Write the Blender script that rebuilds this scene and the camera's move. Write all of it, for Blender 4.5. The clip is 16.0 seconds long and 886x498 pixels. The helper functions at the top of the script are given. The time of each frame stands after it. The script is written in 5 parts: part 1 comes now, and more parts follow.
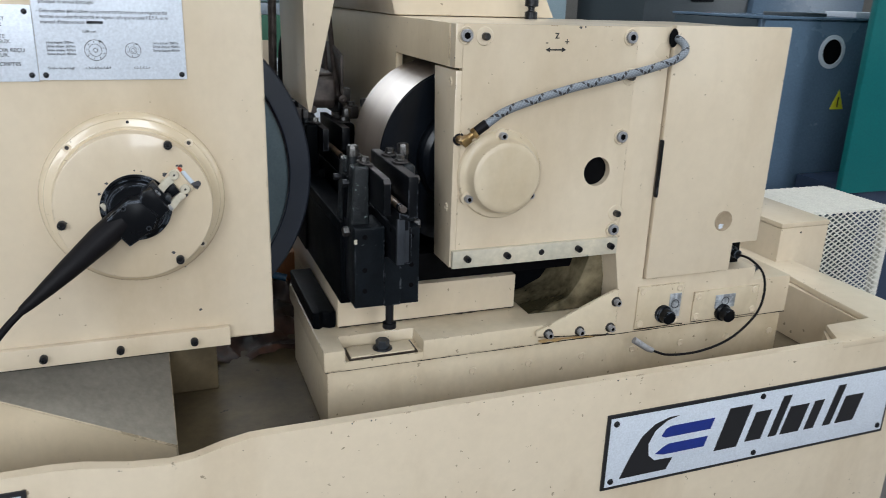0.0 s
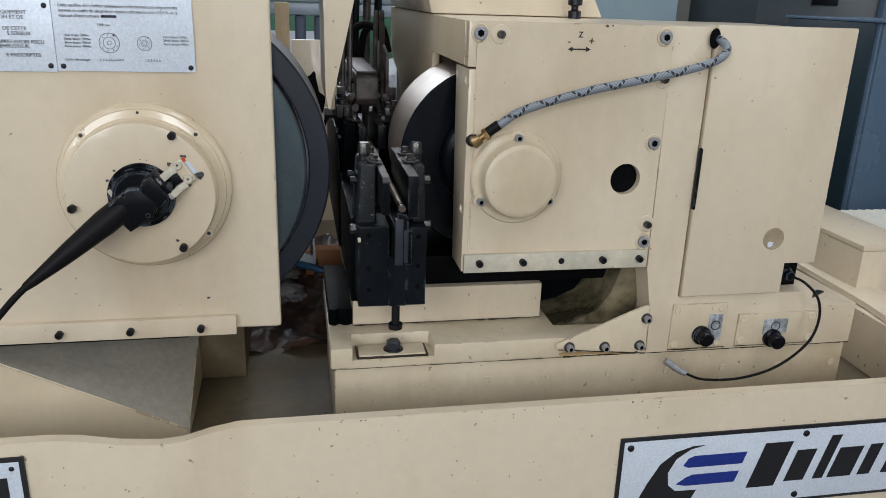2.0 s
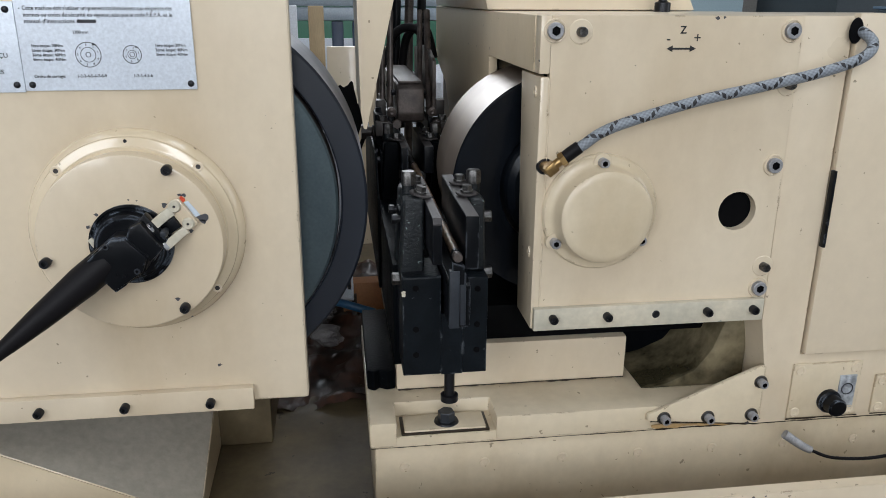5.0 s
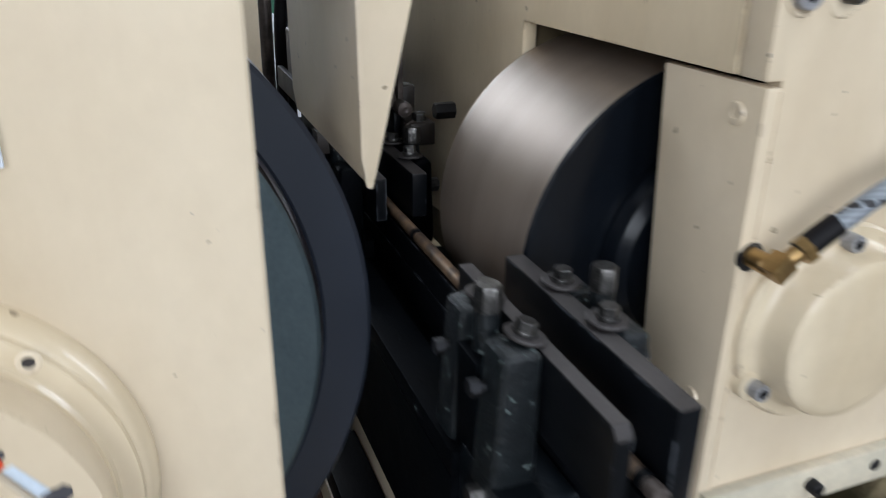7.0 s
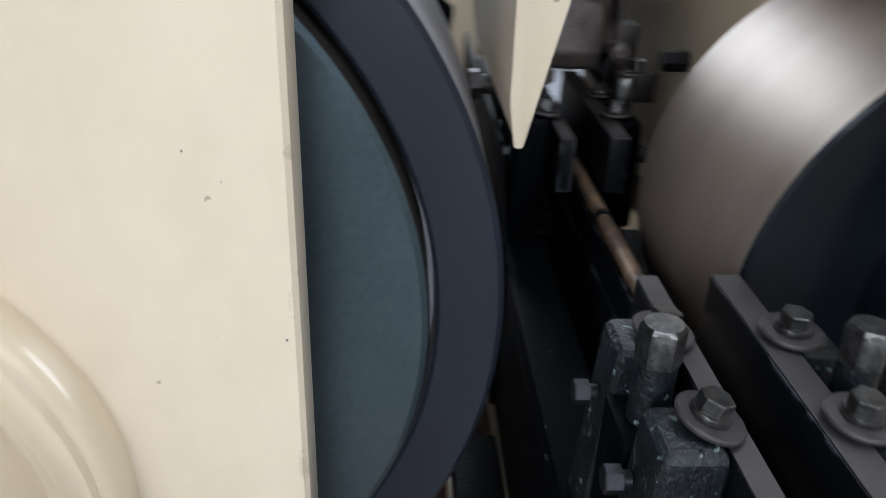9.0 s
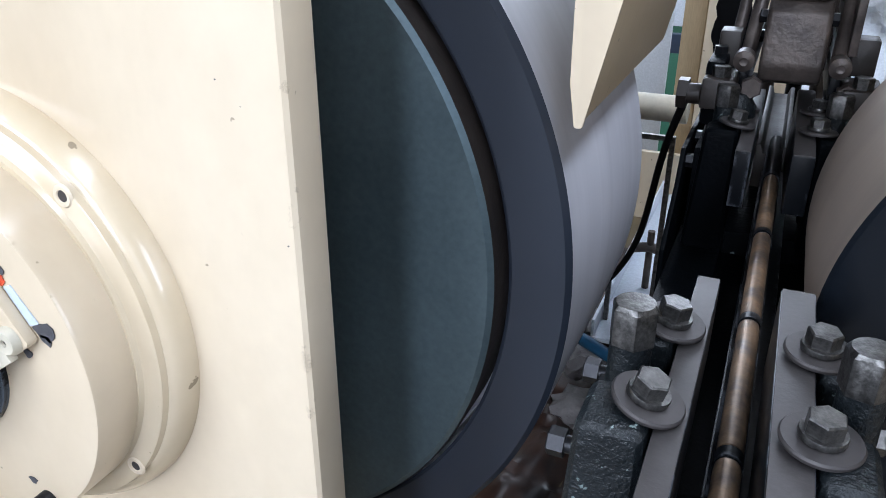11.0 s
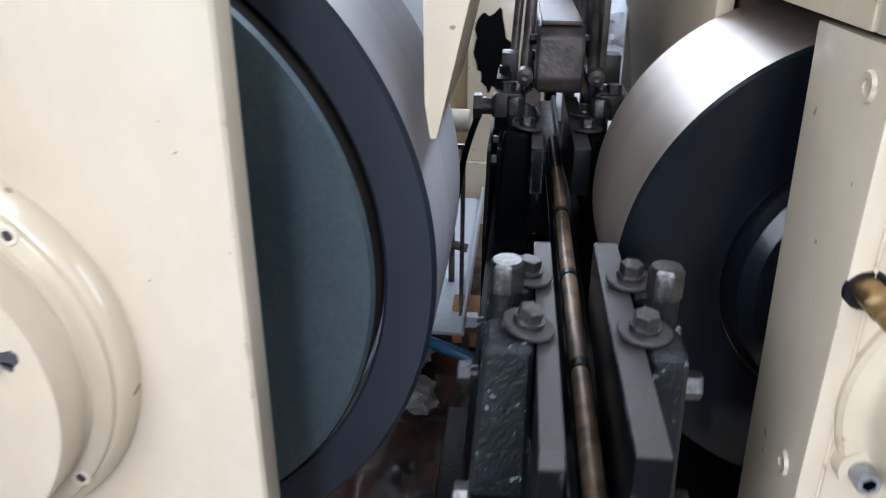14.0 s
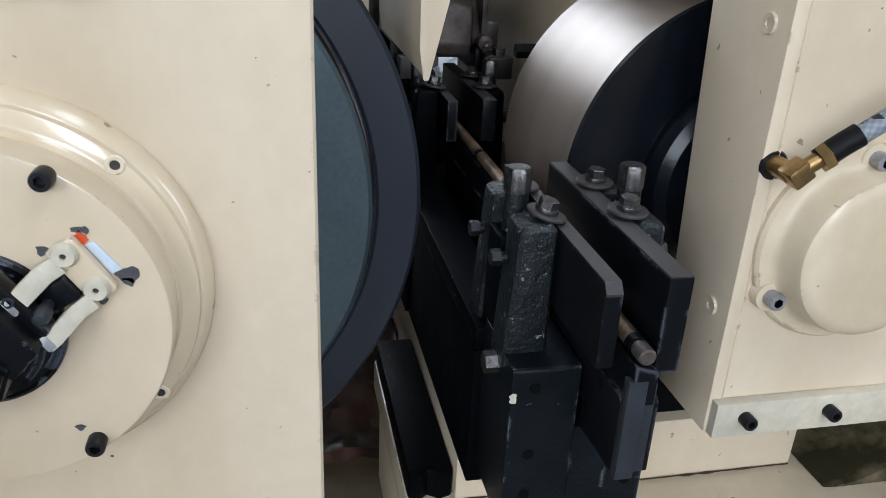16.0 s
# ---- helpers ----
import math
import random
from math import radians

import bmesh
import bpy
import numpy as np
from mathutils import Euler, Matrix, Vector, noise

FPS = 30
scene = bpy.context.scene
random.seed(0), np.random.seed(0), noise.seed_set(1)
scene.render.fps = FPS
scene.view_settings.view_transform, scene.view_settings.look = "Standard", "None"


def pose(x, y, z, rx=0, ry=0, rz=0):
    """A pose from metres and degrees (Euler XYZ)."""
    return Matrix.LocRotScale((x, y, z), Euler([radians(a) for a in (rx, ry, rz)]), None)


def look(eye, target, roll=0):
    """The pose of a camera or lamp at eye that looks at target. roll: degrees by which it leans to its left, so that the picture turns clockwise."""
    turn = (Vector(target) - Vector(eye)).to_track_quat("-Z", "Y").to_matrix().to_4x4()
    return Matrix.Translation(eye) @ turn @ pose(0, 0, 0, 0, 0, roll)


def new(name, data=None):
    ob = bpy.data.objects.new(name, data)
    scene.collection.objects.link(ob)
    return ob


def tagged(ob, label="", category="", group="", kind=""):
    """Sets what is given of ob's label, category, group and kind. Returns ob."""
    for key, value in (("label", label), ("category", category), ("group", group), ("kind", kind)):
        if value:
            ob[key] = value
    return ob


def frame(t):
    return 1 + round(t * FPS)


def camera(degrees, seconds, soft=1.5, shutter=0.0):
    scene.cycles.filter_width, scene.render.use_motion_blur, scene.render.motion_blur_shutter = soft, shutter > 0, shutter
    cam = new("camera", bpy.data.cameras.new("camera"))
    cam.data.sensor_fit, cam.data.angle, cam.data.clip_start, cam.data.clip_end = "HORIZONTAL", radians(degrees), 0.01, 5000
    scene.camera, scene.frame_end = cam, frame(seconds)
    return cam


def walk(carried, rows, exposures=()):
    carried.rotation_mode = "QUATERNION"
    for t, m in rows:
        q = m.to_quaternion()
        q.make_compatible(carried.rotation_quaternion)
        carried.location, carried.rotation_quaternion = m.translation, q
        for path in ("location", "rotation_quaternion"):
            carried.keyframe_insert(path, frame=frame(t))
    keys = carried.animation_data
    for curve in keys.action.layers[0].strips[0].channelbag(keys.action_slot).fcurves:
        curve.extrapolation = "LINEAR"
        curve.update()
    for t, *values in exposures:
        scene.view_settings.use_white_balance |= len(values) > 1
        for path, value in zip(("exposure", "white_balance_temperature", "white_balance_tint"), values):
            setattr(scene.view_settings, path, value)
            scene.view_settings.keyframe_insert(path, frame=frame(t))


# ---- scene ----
cam = camera(59.8, 16.0, soft=0.9, shutter=0.5)
PATH = [
    (0, (0.016, 0.022, 1.446), (0.692, 1.794, 0.813), 1.9),
    (0.5, (0.043, 0.018, 1.432), (0.639, 1.823, 0.808), 2.1),
    (1, (0.121, 0.014, 1.432), (0.627, 1.845, 0.808), 2.3),
    (1.5, (0.166, 0.006, 1.435), (0.595, 1.856, 0.809), 2.3),
    (2, (0.187, 0.0, 1.439), (0.552, 1.862, 0.809), 1.9),
    (2.5, (0.192, 0.027, 1.434), (0.544, 1.891, 0.8), 1.5),
    (3, (0.17, 0.116, 1.43), (0.525, 1.982, 0.804), 1.1),
    (3.2, (0.16, 0.153, 1.439), (0.51, 2.019, 0.809), 1.0),
    (5.3, (0.207, 0.242, 1.421), (0.456, 2.128, 0.801), 0.2),
    (5.5, (0.18, 0.257, 1.421), (0.433, 2.139, 0.792), 0.0),
    (6, (0.144, 0.369, 1.399), (0.489, 2.223, 0.732), 0.1),
    (6.3, (0.165, 0.469, 1.392), (0.565, 2.313, 0.731), -0.3),
    (6.5, (0.166, 0.542, 1.407), (0.633, 2.346, 0.681), 0.1),
    (7, (0.115, 0.742, 1.42), (0.783, 2.457, 0.638), 0.7),
    (7.5, (0.075, 0.835, 1.419), (0.9, 2.47, 0.617), 1.1),
    (8, (0.074, 0.863, 1.406), (0.987, 2.436, 0.575), 1.3),
    (8.5, (0.103, 0.865, 1.39), (0.899, 2.477, 0.515), 2.4),
    (9, (0.189, 0.869, 1.376), (0.288, 2.653, 0.477), 2.2),
    (9.5, (0.27, 0.853, 1.373), (-0.168, 2.578, 0.461), 2.3),
    (12, (0.317, 0.851, 1.364), (-0.424, 2.508, 0.524), 0.1),
    (12.5, (0.316, 0.843, 1.366), (-0.377, 2.525, 0.536), 0.1),
    (13, (0.31, 0.836, 1.371), (-0.277, 2.563, 0.55), 0.3),
    (13.5, (0.316, 0.819, 1.388), (-0.121, 2.598, 0.585), -0.1),
    (14, (0.283, 0.757, 1.388), (0.107, 2.577, 0.578), 0.3),
    (14.5, (0.189, 0.678, 1.383), (0.209, 2.496, 0.552), 0.2),
    (15, (0.127, 0.621, 1.386), (0.382, 2.437, 0.586), 0.8),
    (15.5, (0.138, 0.639, 1.387), (0.507, 2.434, 0.585), 1.6),
    (16, (0.137, 0.662, 1.377), (0.541, 2.445, 0.566), 2.8),
]

EXPOSURES = [(0.0, -0.19, 6150, 9), (1.0, -0.36, 6300, 10), (1.5, -0.41, 6280, 10), (2.5, -0.38, 6200, 10), (5.5, -0.22, 6250, 10), (6.0, -0.14, 6850, 10), (7.0, 0.10, 6000, 10), (8.0, 0.18, 5800, 10), (8.5, 0.25, 5800, 10),
             (9.0, 0.22, 5900, 11), (9.5, 0.66, 5680, 12), (12.0, 0.62, 5620, 12), (12.5, 0.57, 5620, 12), (14.0, 0.46, 5680, 12), (14.5, 0.15, 5760, 10), (16.0, 0.08, 5850, 10)]
walk(cam, [(t, look(eye, target, roll)) for t, eye, target, roll in PATH], exposures=EXPOSURES)

# ---------------------------------------------------------------- light
SKYLIGHT_POWER, WINDOW_POWER = 122, 100
REAR_POWER = 135
EAST_POWER = 75
world = bpy.data.worlds.new("sky")
scene.world = world
world.use_nodes = True
wn, wl = world.node_tree.nodes, world.node_tree.links
sky_node = wn.new("ShaderNodeTexSky")
sky_node.sky_type, sky_node.sun_disc = "NISHITA", False
sky_node.sun_elevation, sky_node.sun_rotation = radians(48), radians(200)
wl.new(sky_node.outputs[0], wn["Background"].inputs["Color"])
wn["Background"].inputs["Strength"].default_value = 0.1
sun = new("sun", bpy.data.lights.new("sun", "SUN"))
sun.data.energy, sun.data.angle, sun.data.color = 1.0, radians(10), (1, 0.95, 0.88)
sun.matrix_world = look((-3, -8, 10), (0, 0, 0))


def area(name, m, sx, sy, power, color=(1, 1, 1)):
    ob = new(name, bpy.data.lights.new(name, "AREA"))
    ob.data.shape, ob.data.size, ob.data.size_y, ob.data.energy, ob.data.color = "RECTANGLE", sx, sy, power, color
    ob.matrix_world = m
    return ob


SKYLIGHTS = [(-2.6, 0.9, 0.75), (1.6, 0.9, 1.35)]      # x of the strip's middle, width, share of the light; they run from y -3 to 6
WINDOWS = [(-4.3, -1.7, 1.95), (-0.15, 0.75, 1.05), (2.3, 4.9, 0.22)]   # x from, to, share of the light; z 1.5 to 4.2 in the wall behind the camera
REAR_WINDOWS = [(-1.8, 0.9, 1.0)]    # the same in the wall behind the machine
for sx, w, k in SKYLIGHTS:
    area("skylight_daylight", pose(sx, 1.2, 5.02), w, 8.5, SKYLIGHT_POWER * k, (0.95, 0.98, 1.0))
for x0, x1, share in WINDOWS:
    area("window_daylight", look(((x0 + x1) / 2, -3.93, 2.85), ((x0 + x1) / 2, 3, 2.85)), x1 - x0, 2.6, WINDOW_POWER * share, (0.97, 0.985, 1.0))
for x0, x1, share in REAR_WINDOWS:
    area("window_daylight", look(((x0 + x1) / 2, 6.93, 3.2), ((x0 + x1) / 2, 0, 3.0)), x1 - x0, 1.75, REAR_POWER * share, (0.95, 0.98, 1.0))

EAST_WINDOW = (-0.7, 0.9, 1.5, 4.0)      # y from, to, z from, to, in the wall beyond the side column
ey0, ey1, ez0, ez1 = EAST_WINDOW
area("window_daylight", look((5.93, (ey0 + ey1) / 2, (ez0 + ez1) / 2), (0, (ey0 + ey1) / 2, (ez0 + ez1) / 2)), ey1 - ey0, ez1 - ez0, EAST_POWER, (0.97, 0.985, 1.0))

# ---------------------------------------------------------------- materials
MATS = {}


def nodes_of(name):
    m = bpy.data.materials.new(name)
    m.use_nodes = True
    MATS[name] = m
    return m, m.node_tree.nodes, m.node_tree.links, m.node_tree.nodes["Principled BSDF"]


def noise_tex(n, l, scale, detail=4.0, rough=0.55, stretch=None):
    co = n.new("ShaderNodeTexCoord")
    out = co.outputs["Object"]
    if stretch:
        mp = n.new("ShaderNodeMapping")
        mp.inputs["Scale"].default_value = stretch
        l.new(out, mp.inputs["Vector"])
        out = mp.outputs[0]
    t = n.new("ShaderNodeTexNoise")
    t.inputs["Scale"].default_value, t.inputs["Detail"].default_value, t.inputs["Roughness"].default_value = scale, detail, rough
    l.new(out, t.inputs["Vector"])
    return t.outputs["Fac"]


def ramp(n, l, fac, a, b, ca=(0, 0, 0, 1), cb=(1, 1, 1, 1)):
    r = n.new("ShaderNodeValToRGB")
    r.color_ramp.elements[0].position, r.color_ramp.elements[0].color = a, ca
    r.color_ramp.elements[1].position, r.color_ramp.elements[1].color = b, cb
    l.new(fac, r.inputs["Fac"])
    return r.outputs["Color"]


def mix(n, l, fac, a, b, kind="MIX"):
    m = n.new("ShaderNodeMix")
    m.data_type, m.blend_type = "RGBA", kind
    for sock, v in ((m.inputs[0], fac), (m.inputs[6], a), (m.inputs[7], b)):
        if hasattr(v, "is_output"):
            l.new(v, sock)
        elif sock == m.inputs[0]:
            sock.default_value = v
        else:
            sock.default_value = (*v, 1) if len(v) == 3 else v
    return m.outputs[2]


def bump(n, l, bsdf, height, strength, dist=0.001, under=None):
    b = n.new("ShaderNodeBump")
    b.inputs["Strength"].default_value, b.inputs["Distance"].default_value = strength, dist
    l.new(height, b.inputs["Height"])
    if under:
        l.new(under, b.inputs["Normal"])
    l.new(b.outputs[0], bsdf.inputs["Normal"])
    return b.outputs[0]


def surface(name, base, dark, rough=0.5, metal=0.0, big=6.0, fine=220.0, spread=0.35, relief=0.15, grain=0.25, chips=None, chip_level=0.70, chip_scale=26.0,
            coat=0.0, stretch=None, spec=0.5, dist=0.001, wave=0.0, smudge=0.0, worn=0.0, bare=(0.30, 0.23, 0.15)):
    """Two-scale colour variation, fine relief and, if asked for, chipped spots of another colour."""
    m, n, l, b = nodes_of(name)
    f1 = noise_tex(n, l, big, 5, 0.6, stretch)
    f2 = noise_tex(n, l, fine, 3, 0.6, stretch)
    c = mix(n, l, ramp(n, l, f1, 0.5 - spread, 0.5 + spread), dark, base)
    c = mix(n, l, grain, c, ramp(n, l, f2, 0.3, 0.7, (0.55, 0.55, 0.55, 1), (1.3, 1.3, 1.3, 1)), "MULTIPLY")
    if chips:
        spots = ramp(n, l, noise_tex(n, l, chip_scale, 6, 0.62), chip_level, chip_level + 0.015)
        c = mix(n, l, spots, c, chips)
    if smudge:      # thin brown smears and specks of oil
        smear = ramp(n, l, noise_tex(n, l, 3.1, 7, 0.62, (1, 1, 0.42)), 0.50, 0.74, cb=(smudge,) * 3 + (1,))
        c = mix(n, l, smear, c, (0.50, 0.40, 0.24), "MULTIPLY")
        speck = ramp(n, l, noise_tex(n, l, 95, 3, 0.5), 0.715, 0.735)
        c = mix(n, l, speck, c, (0.30, 0.24, 0.16))
    if worn:        # paint rubbed off along the edges; pale edge highlights on black plastic
        bev, geo, dot, inv = n.new("ShaderNodeBevel"), n.new("ShaderNodeNewGeometry"), n.new("ShaderNodeVectorMath"), n.new("ShaderNodeMath")
        bev.samples, bev.inputs["Radius"].default_value = 4, 0.0035
        dot.operation, inv.operation = "DOT_PRODUCT", "SUBTRACT"
        l.new(bev.outputs[0], dot.inputs[0])
        l.new(geo.outputs["Normal"], dot.inputs[1])
        inv.inputs[0].default_value = 1.0
        l.new(dot.outputs["Value"], inv.inputs[1])
        rub = mix(n, l, 1.0, ramp(n, l, inv.outputs[0], 0.015, 0.07), ramp(n, l, noise_tex(n, l, 34, 6, 0.68), 0.615 - 0.08 * worn, 0.64 - 0.08 * worn), "MULTIPLY")
        c = mix(n, l, rub, c, bare)
    l.new(c, b.inputs["Base Color"])
    l.new(ramp(n, l, f1, 0.2, 0.8, (rough * 0.8,) * 3 + (1,), (min(1, rough * 1.2),) * 3 + (1,)), b.inputs["Roughness"])
    b.inputs["Metallic"].default_value, b.inputs["Coat Weight"].default_value = metal, coat
    b.inputs["Specular IOR Level"].default_value = spec
    under = bump(n, l, b, noise_tex(n, l, 24, 2, 0.5), wave, 0.004) if wave else None
    bump(n, l, b, f2, relief, dist, under)
    return m


CREAM = surface("cream_machine_paint", (0.69, 0.588, 0.438), (0.63, 0.528, 0.384), 0.32, big=4.5, fine=55, relief=0.16, grain=0.06, coat=0.35, wave=0.22, chips=(0.30, 0.245, 0.18), chip_level=0.79, chip_scale=42, smudge=0.42, worn=0.25)
CREAM_RING = surface("glossy_cream_turned_paint", (0.70, 0.60, 0.44), (0.64, 0.53, 0.37), 0.24, big=9, fine=55, relief=0.10, grain=0.05, coat=0.5, wave=0.12, smudge=0.35)
CREAM_ROUGH = surface("cream_paint_on_casting", (0.68, 0.582, 0.425), (0.60, 0.505, 0.355), 0.40, big=5, fine=60, relief=0.22, grain=0.1, coat=0.25, wave=0.60, chips=(0.12, 0.1, 0.08), chip_level=0.75, smudge=0.55, worn=1.0)
CREAM_WORN = surface("worn_cream_paint", (0.62, 0.55, 0.42), (0.47, 0.44, 0.35), 0.5, big=14, fine=90, relief=0.15, spread=0.18, chips=(0.25, 0.26, 0.22), chip_level=0.66)
CREAM_OILY = surface("oil_stained_cream_paint", (0.17, 0.13, 0.072), (0.05, 0.037, 0.021), 0.45, big=9, fine=60, relief=0.35, grain=0.3, spread=0.25, chips=(0.03, 0.022, 0.014), chip_level=0.66, chip_scale=30)
BLACK_CAST = surface("black_painted_casting", (0.0026, 0.0034, 0.0046), (0.0014, 0.0018, 0.0024), 0.45, big=18, fine=260, relief=0.55, chips=(0.10, 0.125, 0.13), chip_level=0.715, chip_scale=75, spec=0.03)
BLACK_STEEL = surface("blackened_steel", (0.0055, 0.0065, 0.0085), (0.003, 0.0034, 0.0042), 0.34, metal=0.0, big=22, fine=300, relief=0.12, spec=0.13, worn=1.2, bare=(0.075, 0.082, 0.095))
GROUND_STEEL = surface("ground_dark_steel", (0.070, 0.063, 0.062), (0.030, 0.027, 0.027), 0.48, metal=0.45, big=25, fine=350, relief=0.08)
BOLT_STEEL = surface("bright_bolt_steel", (0.17, 0.165, 0.158), (0.032, 0.031, 0.031), 0.33, metal=0.85, big=150, fine=600, relief=0.2, grain=0.45, spread=0.22)
SCREW_GREY = surface("dull_zinc_screw", (0.44, 0.44, 0.45), (0.20, 0.20, 0.21), 0.33, metal=0.35, big=140, fine=500, relief=0.15)
BLACK_BOLT = surface("black_oxide_bolt", (0.025, 0.026, 0.03), (0.012, 0.012, 0.014), 0.35, metal=0.6, big=90, fine=600, relief=0.1)
OLD_STEEL = surface("old_machined_steel", (0.125, 0.102, 0.090), (0.028, 0.022, 0.020), 0.46, metal=0.4, big=38, fine=190, relief=0.6, spread=0.2)
ROD = surface("brown_heat_tinted_rod", (0.30, 0.195, 0.115), (0.075, 0.055, 0.042), 0.42, metal=0.45, big=60, fine=260, relief=0.25, spread=0.16)
BRASS = surface("brass", (0.46, 0.30, 0.12), (0.22, 0.14, 0.06), 0.33, metal=0.9, big=60, fine=400, relief=0.1)
RUBBER = surface("black_rubber", (0.009, 0.008, 0.0095), (0.006, 0.0055, 0.006), 0.5, big=20, fine=300, relief=0.1, spec=0.12)
# bare paints blue-grey gloss highlights along the plastic's edges
PLASTIC = surface("glossy_black_plastic", (0.0035, 0.0042, 0.006), (0.002, 0.0025, 0.0035), 0.30, big=20, fine=400, relief=0.12, spec=0.16, worn=1.3, bare=(0.12, 0.14, 0.17))
# Near-black standing in for shade inside and under parts; also the oil stain
SHADE_OIL_BLACK = surface("near_black_shade_and_oil", (0.0035, 0.0038, 0.0045), (0.002, 0.002, 0.0024), 0.6, big=10, fine=90, relief=0.3, spec=0.06)
PLATE_METAL = surface("brushed_aluminium_plate", (0.70, 0.75, 0.82), (0.60, 0.65, 0.72), 0.34, metal=0.1, big=10, fine=300, relief=0.03)
PLATE_BLACK = surface("black_print", (0.012, 0.012, 0.014), (0.010, 0.010, 0.012), 0.4, relief=0.02)
PLATE_BLUE = surface("blue_print", (0.012, 0.030, 0.22), (0.010, 0.026, 0.19), 0.4, relief=0.02)
INK = surface("dark_grey_print", (0.022, 0.024, 0.03), (0.016, 0.018, 0.024), 0.5, relief=0.02)
MARKER = surface("black_marker", (0.015, 0.014, 0.014), (0.01, 0.01, 0.01), 0.45, relief=0.02)
RED_PAINT = surface("red_paint", (0.60, 0.07, 0.02), (0.5, 0.05, 0.015), 0.4)
PALE_BLUE = surface("pale_blue_paint", (0.55, 0.62, 0.70), (0.48, 0.55, 0.63), 0.4)
CHIP = surface("bare_primer_chip", (0.07, 0.068, 0.075), (0.035, 0.034, 0.04), 0.6, big=120)
ORANGE = surface("orange_brown_wood", (0.50, 0.24, 0.11), (0.42, 0.19, 0.085), 0.6, big=30)
SLATE = surface("slate_blue_cabinet_paint", (0.12, 0.18, 0.255), (0.08, 0.125, 0.185), 0.26, big=2.5, fine=120, relief=0.05)
CABINET_DARK = surface("dark_grey_cabinet_paint", (0.045, 0.055, 0.062), (0.03, 0.038, 0.045), 0.4, big=3, fine=120, relief=0.05)
TEAL = surface("teal_green_paint", (0.004, 0.135, 0.135), (0.003, 0.095, 0.10), 0.33, big=3, fine=120, relief=0.05)
NAVY = surface("navy_steel_paint", (0.035, 0.055, 0.10), (0.022, 0.035, 0.065), 0.4, big=4, fine=120, relief=0.08)
GREEN = surface("green_machine_paint", (0.06, 0.20, 0.12), (0.04, 0.14, 0.085), 0.4, big=4)
WHITE = surface("white_paint", (0.74, 0.77, 0.82), (0.60, 0.64, 0.70), 0.5, big=8)
WHITE_MESH = surface("cream_white_coating", (0.80, 0.78, 0.70), (0.70, 0.68, 0.60), 0.45, big=30)
YELLOW = surface("yellow_label", (0.80, 0.78, 0.05), (0.74, 0.70, 0.04), 0.4)
TIMBER = surface("pale_timber", (0.52, 0.40, 0.24), (0.40, 0.29, 0.16), 0.6, big=4, fine=60, stretch=(12, 12, 1))
RUST = surface("brown_oily_sludge", (0.070, 0.030, 0.018), (0.010, 0.007, 0.006), 0.42, big=16, fine=70, relief=0.3, spread=0.15, coat=0.1)
GREY_SLUDGE = surface("grey_grinding_sludge", (0.26, 0.245, 0.24), (0.09, 0.08, 0.08), 0.65, big=14, fine=120, relief=0.6, spread=0.2, dist=0.004)
SCRATCHED_TAG = surface("scratched_grey_tag", (0.52, 0.55, 0.58), (0.22, 0.235, 0.25), 0.4, metal=0.2, big=70, fine=300, relief=0.2, spread=0.1, grain=0.4)
BLUE_HOSE = surface("blue_hose", (0.02, 0.10, 0.20), (0.015, 0.07, 0.15), 0.4)
CONCRETE = surface("concrete_floor", (0.19, 0.18, 0.17), (0.12, 0.115, 0.11), 0.55, big=1.5, fine=40, relief=0.2)
PLASTER = surface("dingy_plaster", (0.26, 0.25, 0.235), (0.20, 0.195, 0.18), 0.8, big=1.2, fine=60, relief=0.2)
ROOF = surface("grey_roof_sheet", (0.24, 0.24, 0.235), (0.18, 0.18, 0.175), 0.6, big=1.2, fine=40)
FRAME_PAINT = surface("grey_window_frame", (0.42, 0.43, 0.44), (0.34, 0.35, 0.36), 0.45)


def wheel_material(name, base, dark, rough, streak, metal=0.0):
    """Abrasive wheel: grit and faint rings that run round the wheel."""
    m, n, l, b = nodes_of(name)
    rings = noise_tex(n, l, 30, 3, 0.6, (0.02, 1.6, 0.02))
    blot = noise_tex(n, l, 7, 4, 0.6)
    grit = noise_tex(n, l, 900, 2, 0.6)
    c = mix(n, l, ramp(n, l, rings, 0.5 - streak, 0.5 + streak), dark, base)
    c = mix(n, l, 0.35, c, ramp(n, l, blot, 0.3, 0.7, (0.6, 0.6, 0.6, 1), (1.3, 1.3, 1.3, 1)), "MULTIPLY")
    l.new(c, b.inputs["Base Color"])
    l.new(ramp(n, l, blot, 0.25, 0.75, (rough * 0.85,) * 3 + (1,), (rough * 1.15,) * 3 + (1,)), b.inputs["Roughness"])
    b.inputs["Metallic"].default_value, b.inputs["Specular IOR Level"].default_value = metal, 0.5
    bump(n, l, b, grit, 0.06, 0.0004)
    return m


# rim grey is lightened for the light it catches, unlike the slate side
GRIND_RIM = wheel_material("lit_grey_abrasive_rim", (0.52, 0.52, 0.56), (0.40, 0.40, 0.435), 0.45, 0.3)
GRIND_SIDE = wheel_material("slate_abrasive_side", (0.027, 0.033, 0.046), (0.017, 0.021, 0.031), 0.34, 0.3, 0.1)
GRIND_FLANGE = surface("dark_teal_flange_steel", (0.13, 0.172, 0.188), (0.075, 0.104, 0.118), 0.34, metal=0.55, big=9, fine=250, relief=0.05)
REG_RIM = wheel_material("brown_grey_control_wheel", (0.315, 0.258, 0.21), (0.245, 0.198, 0.16), 0.37, 0.25, 0.55)
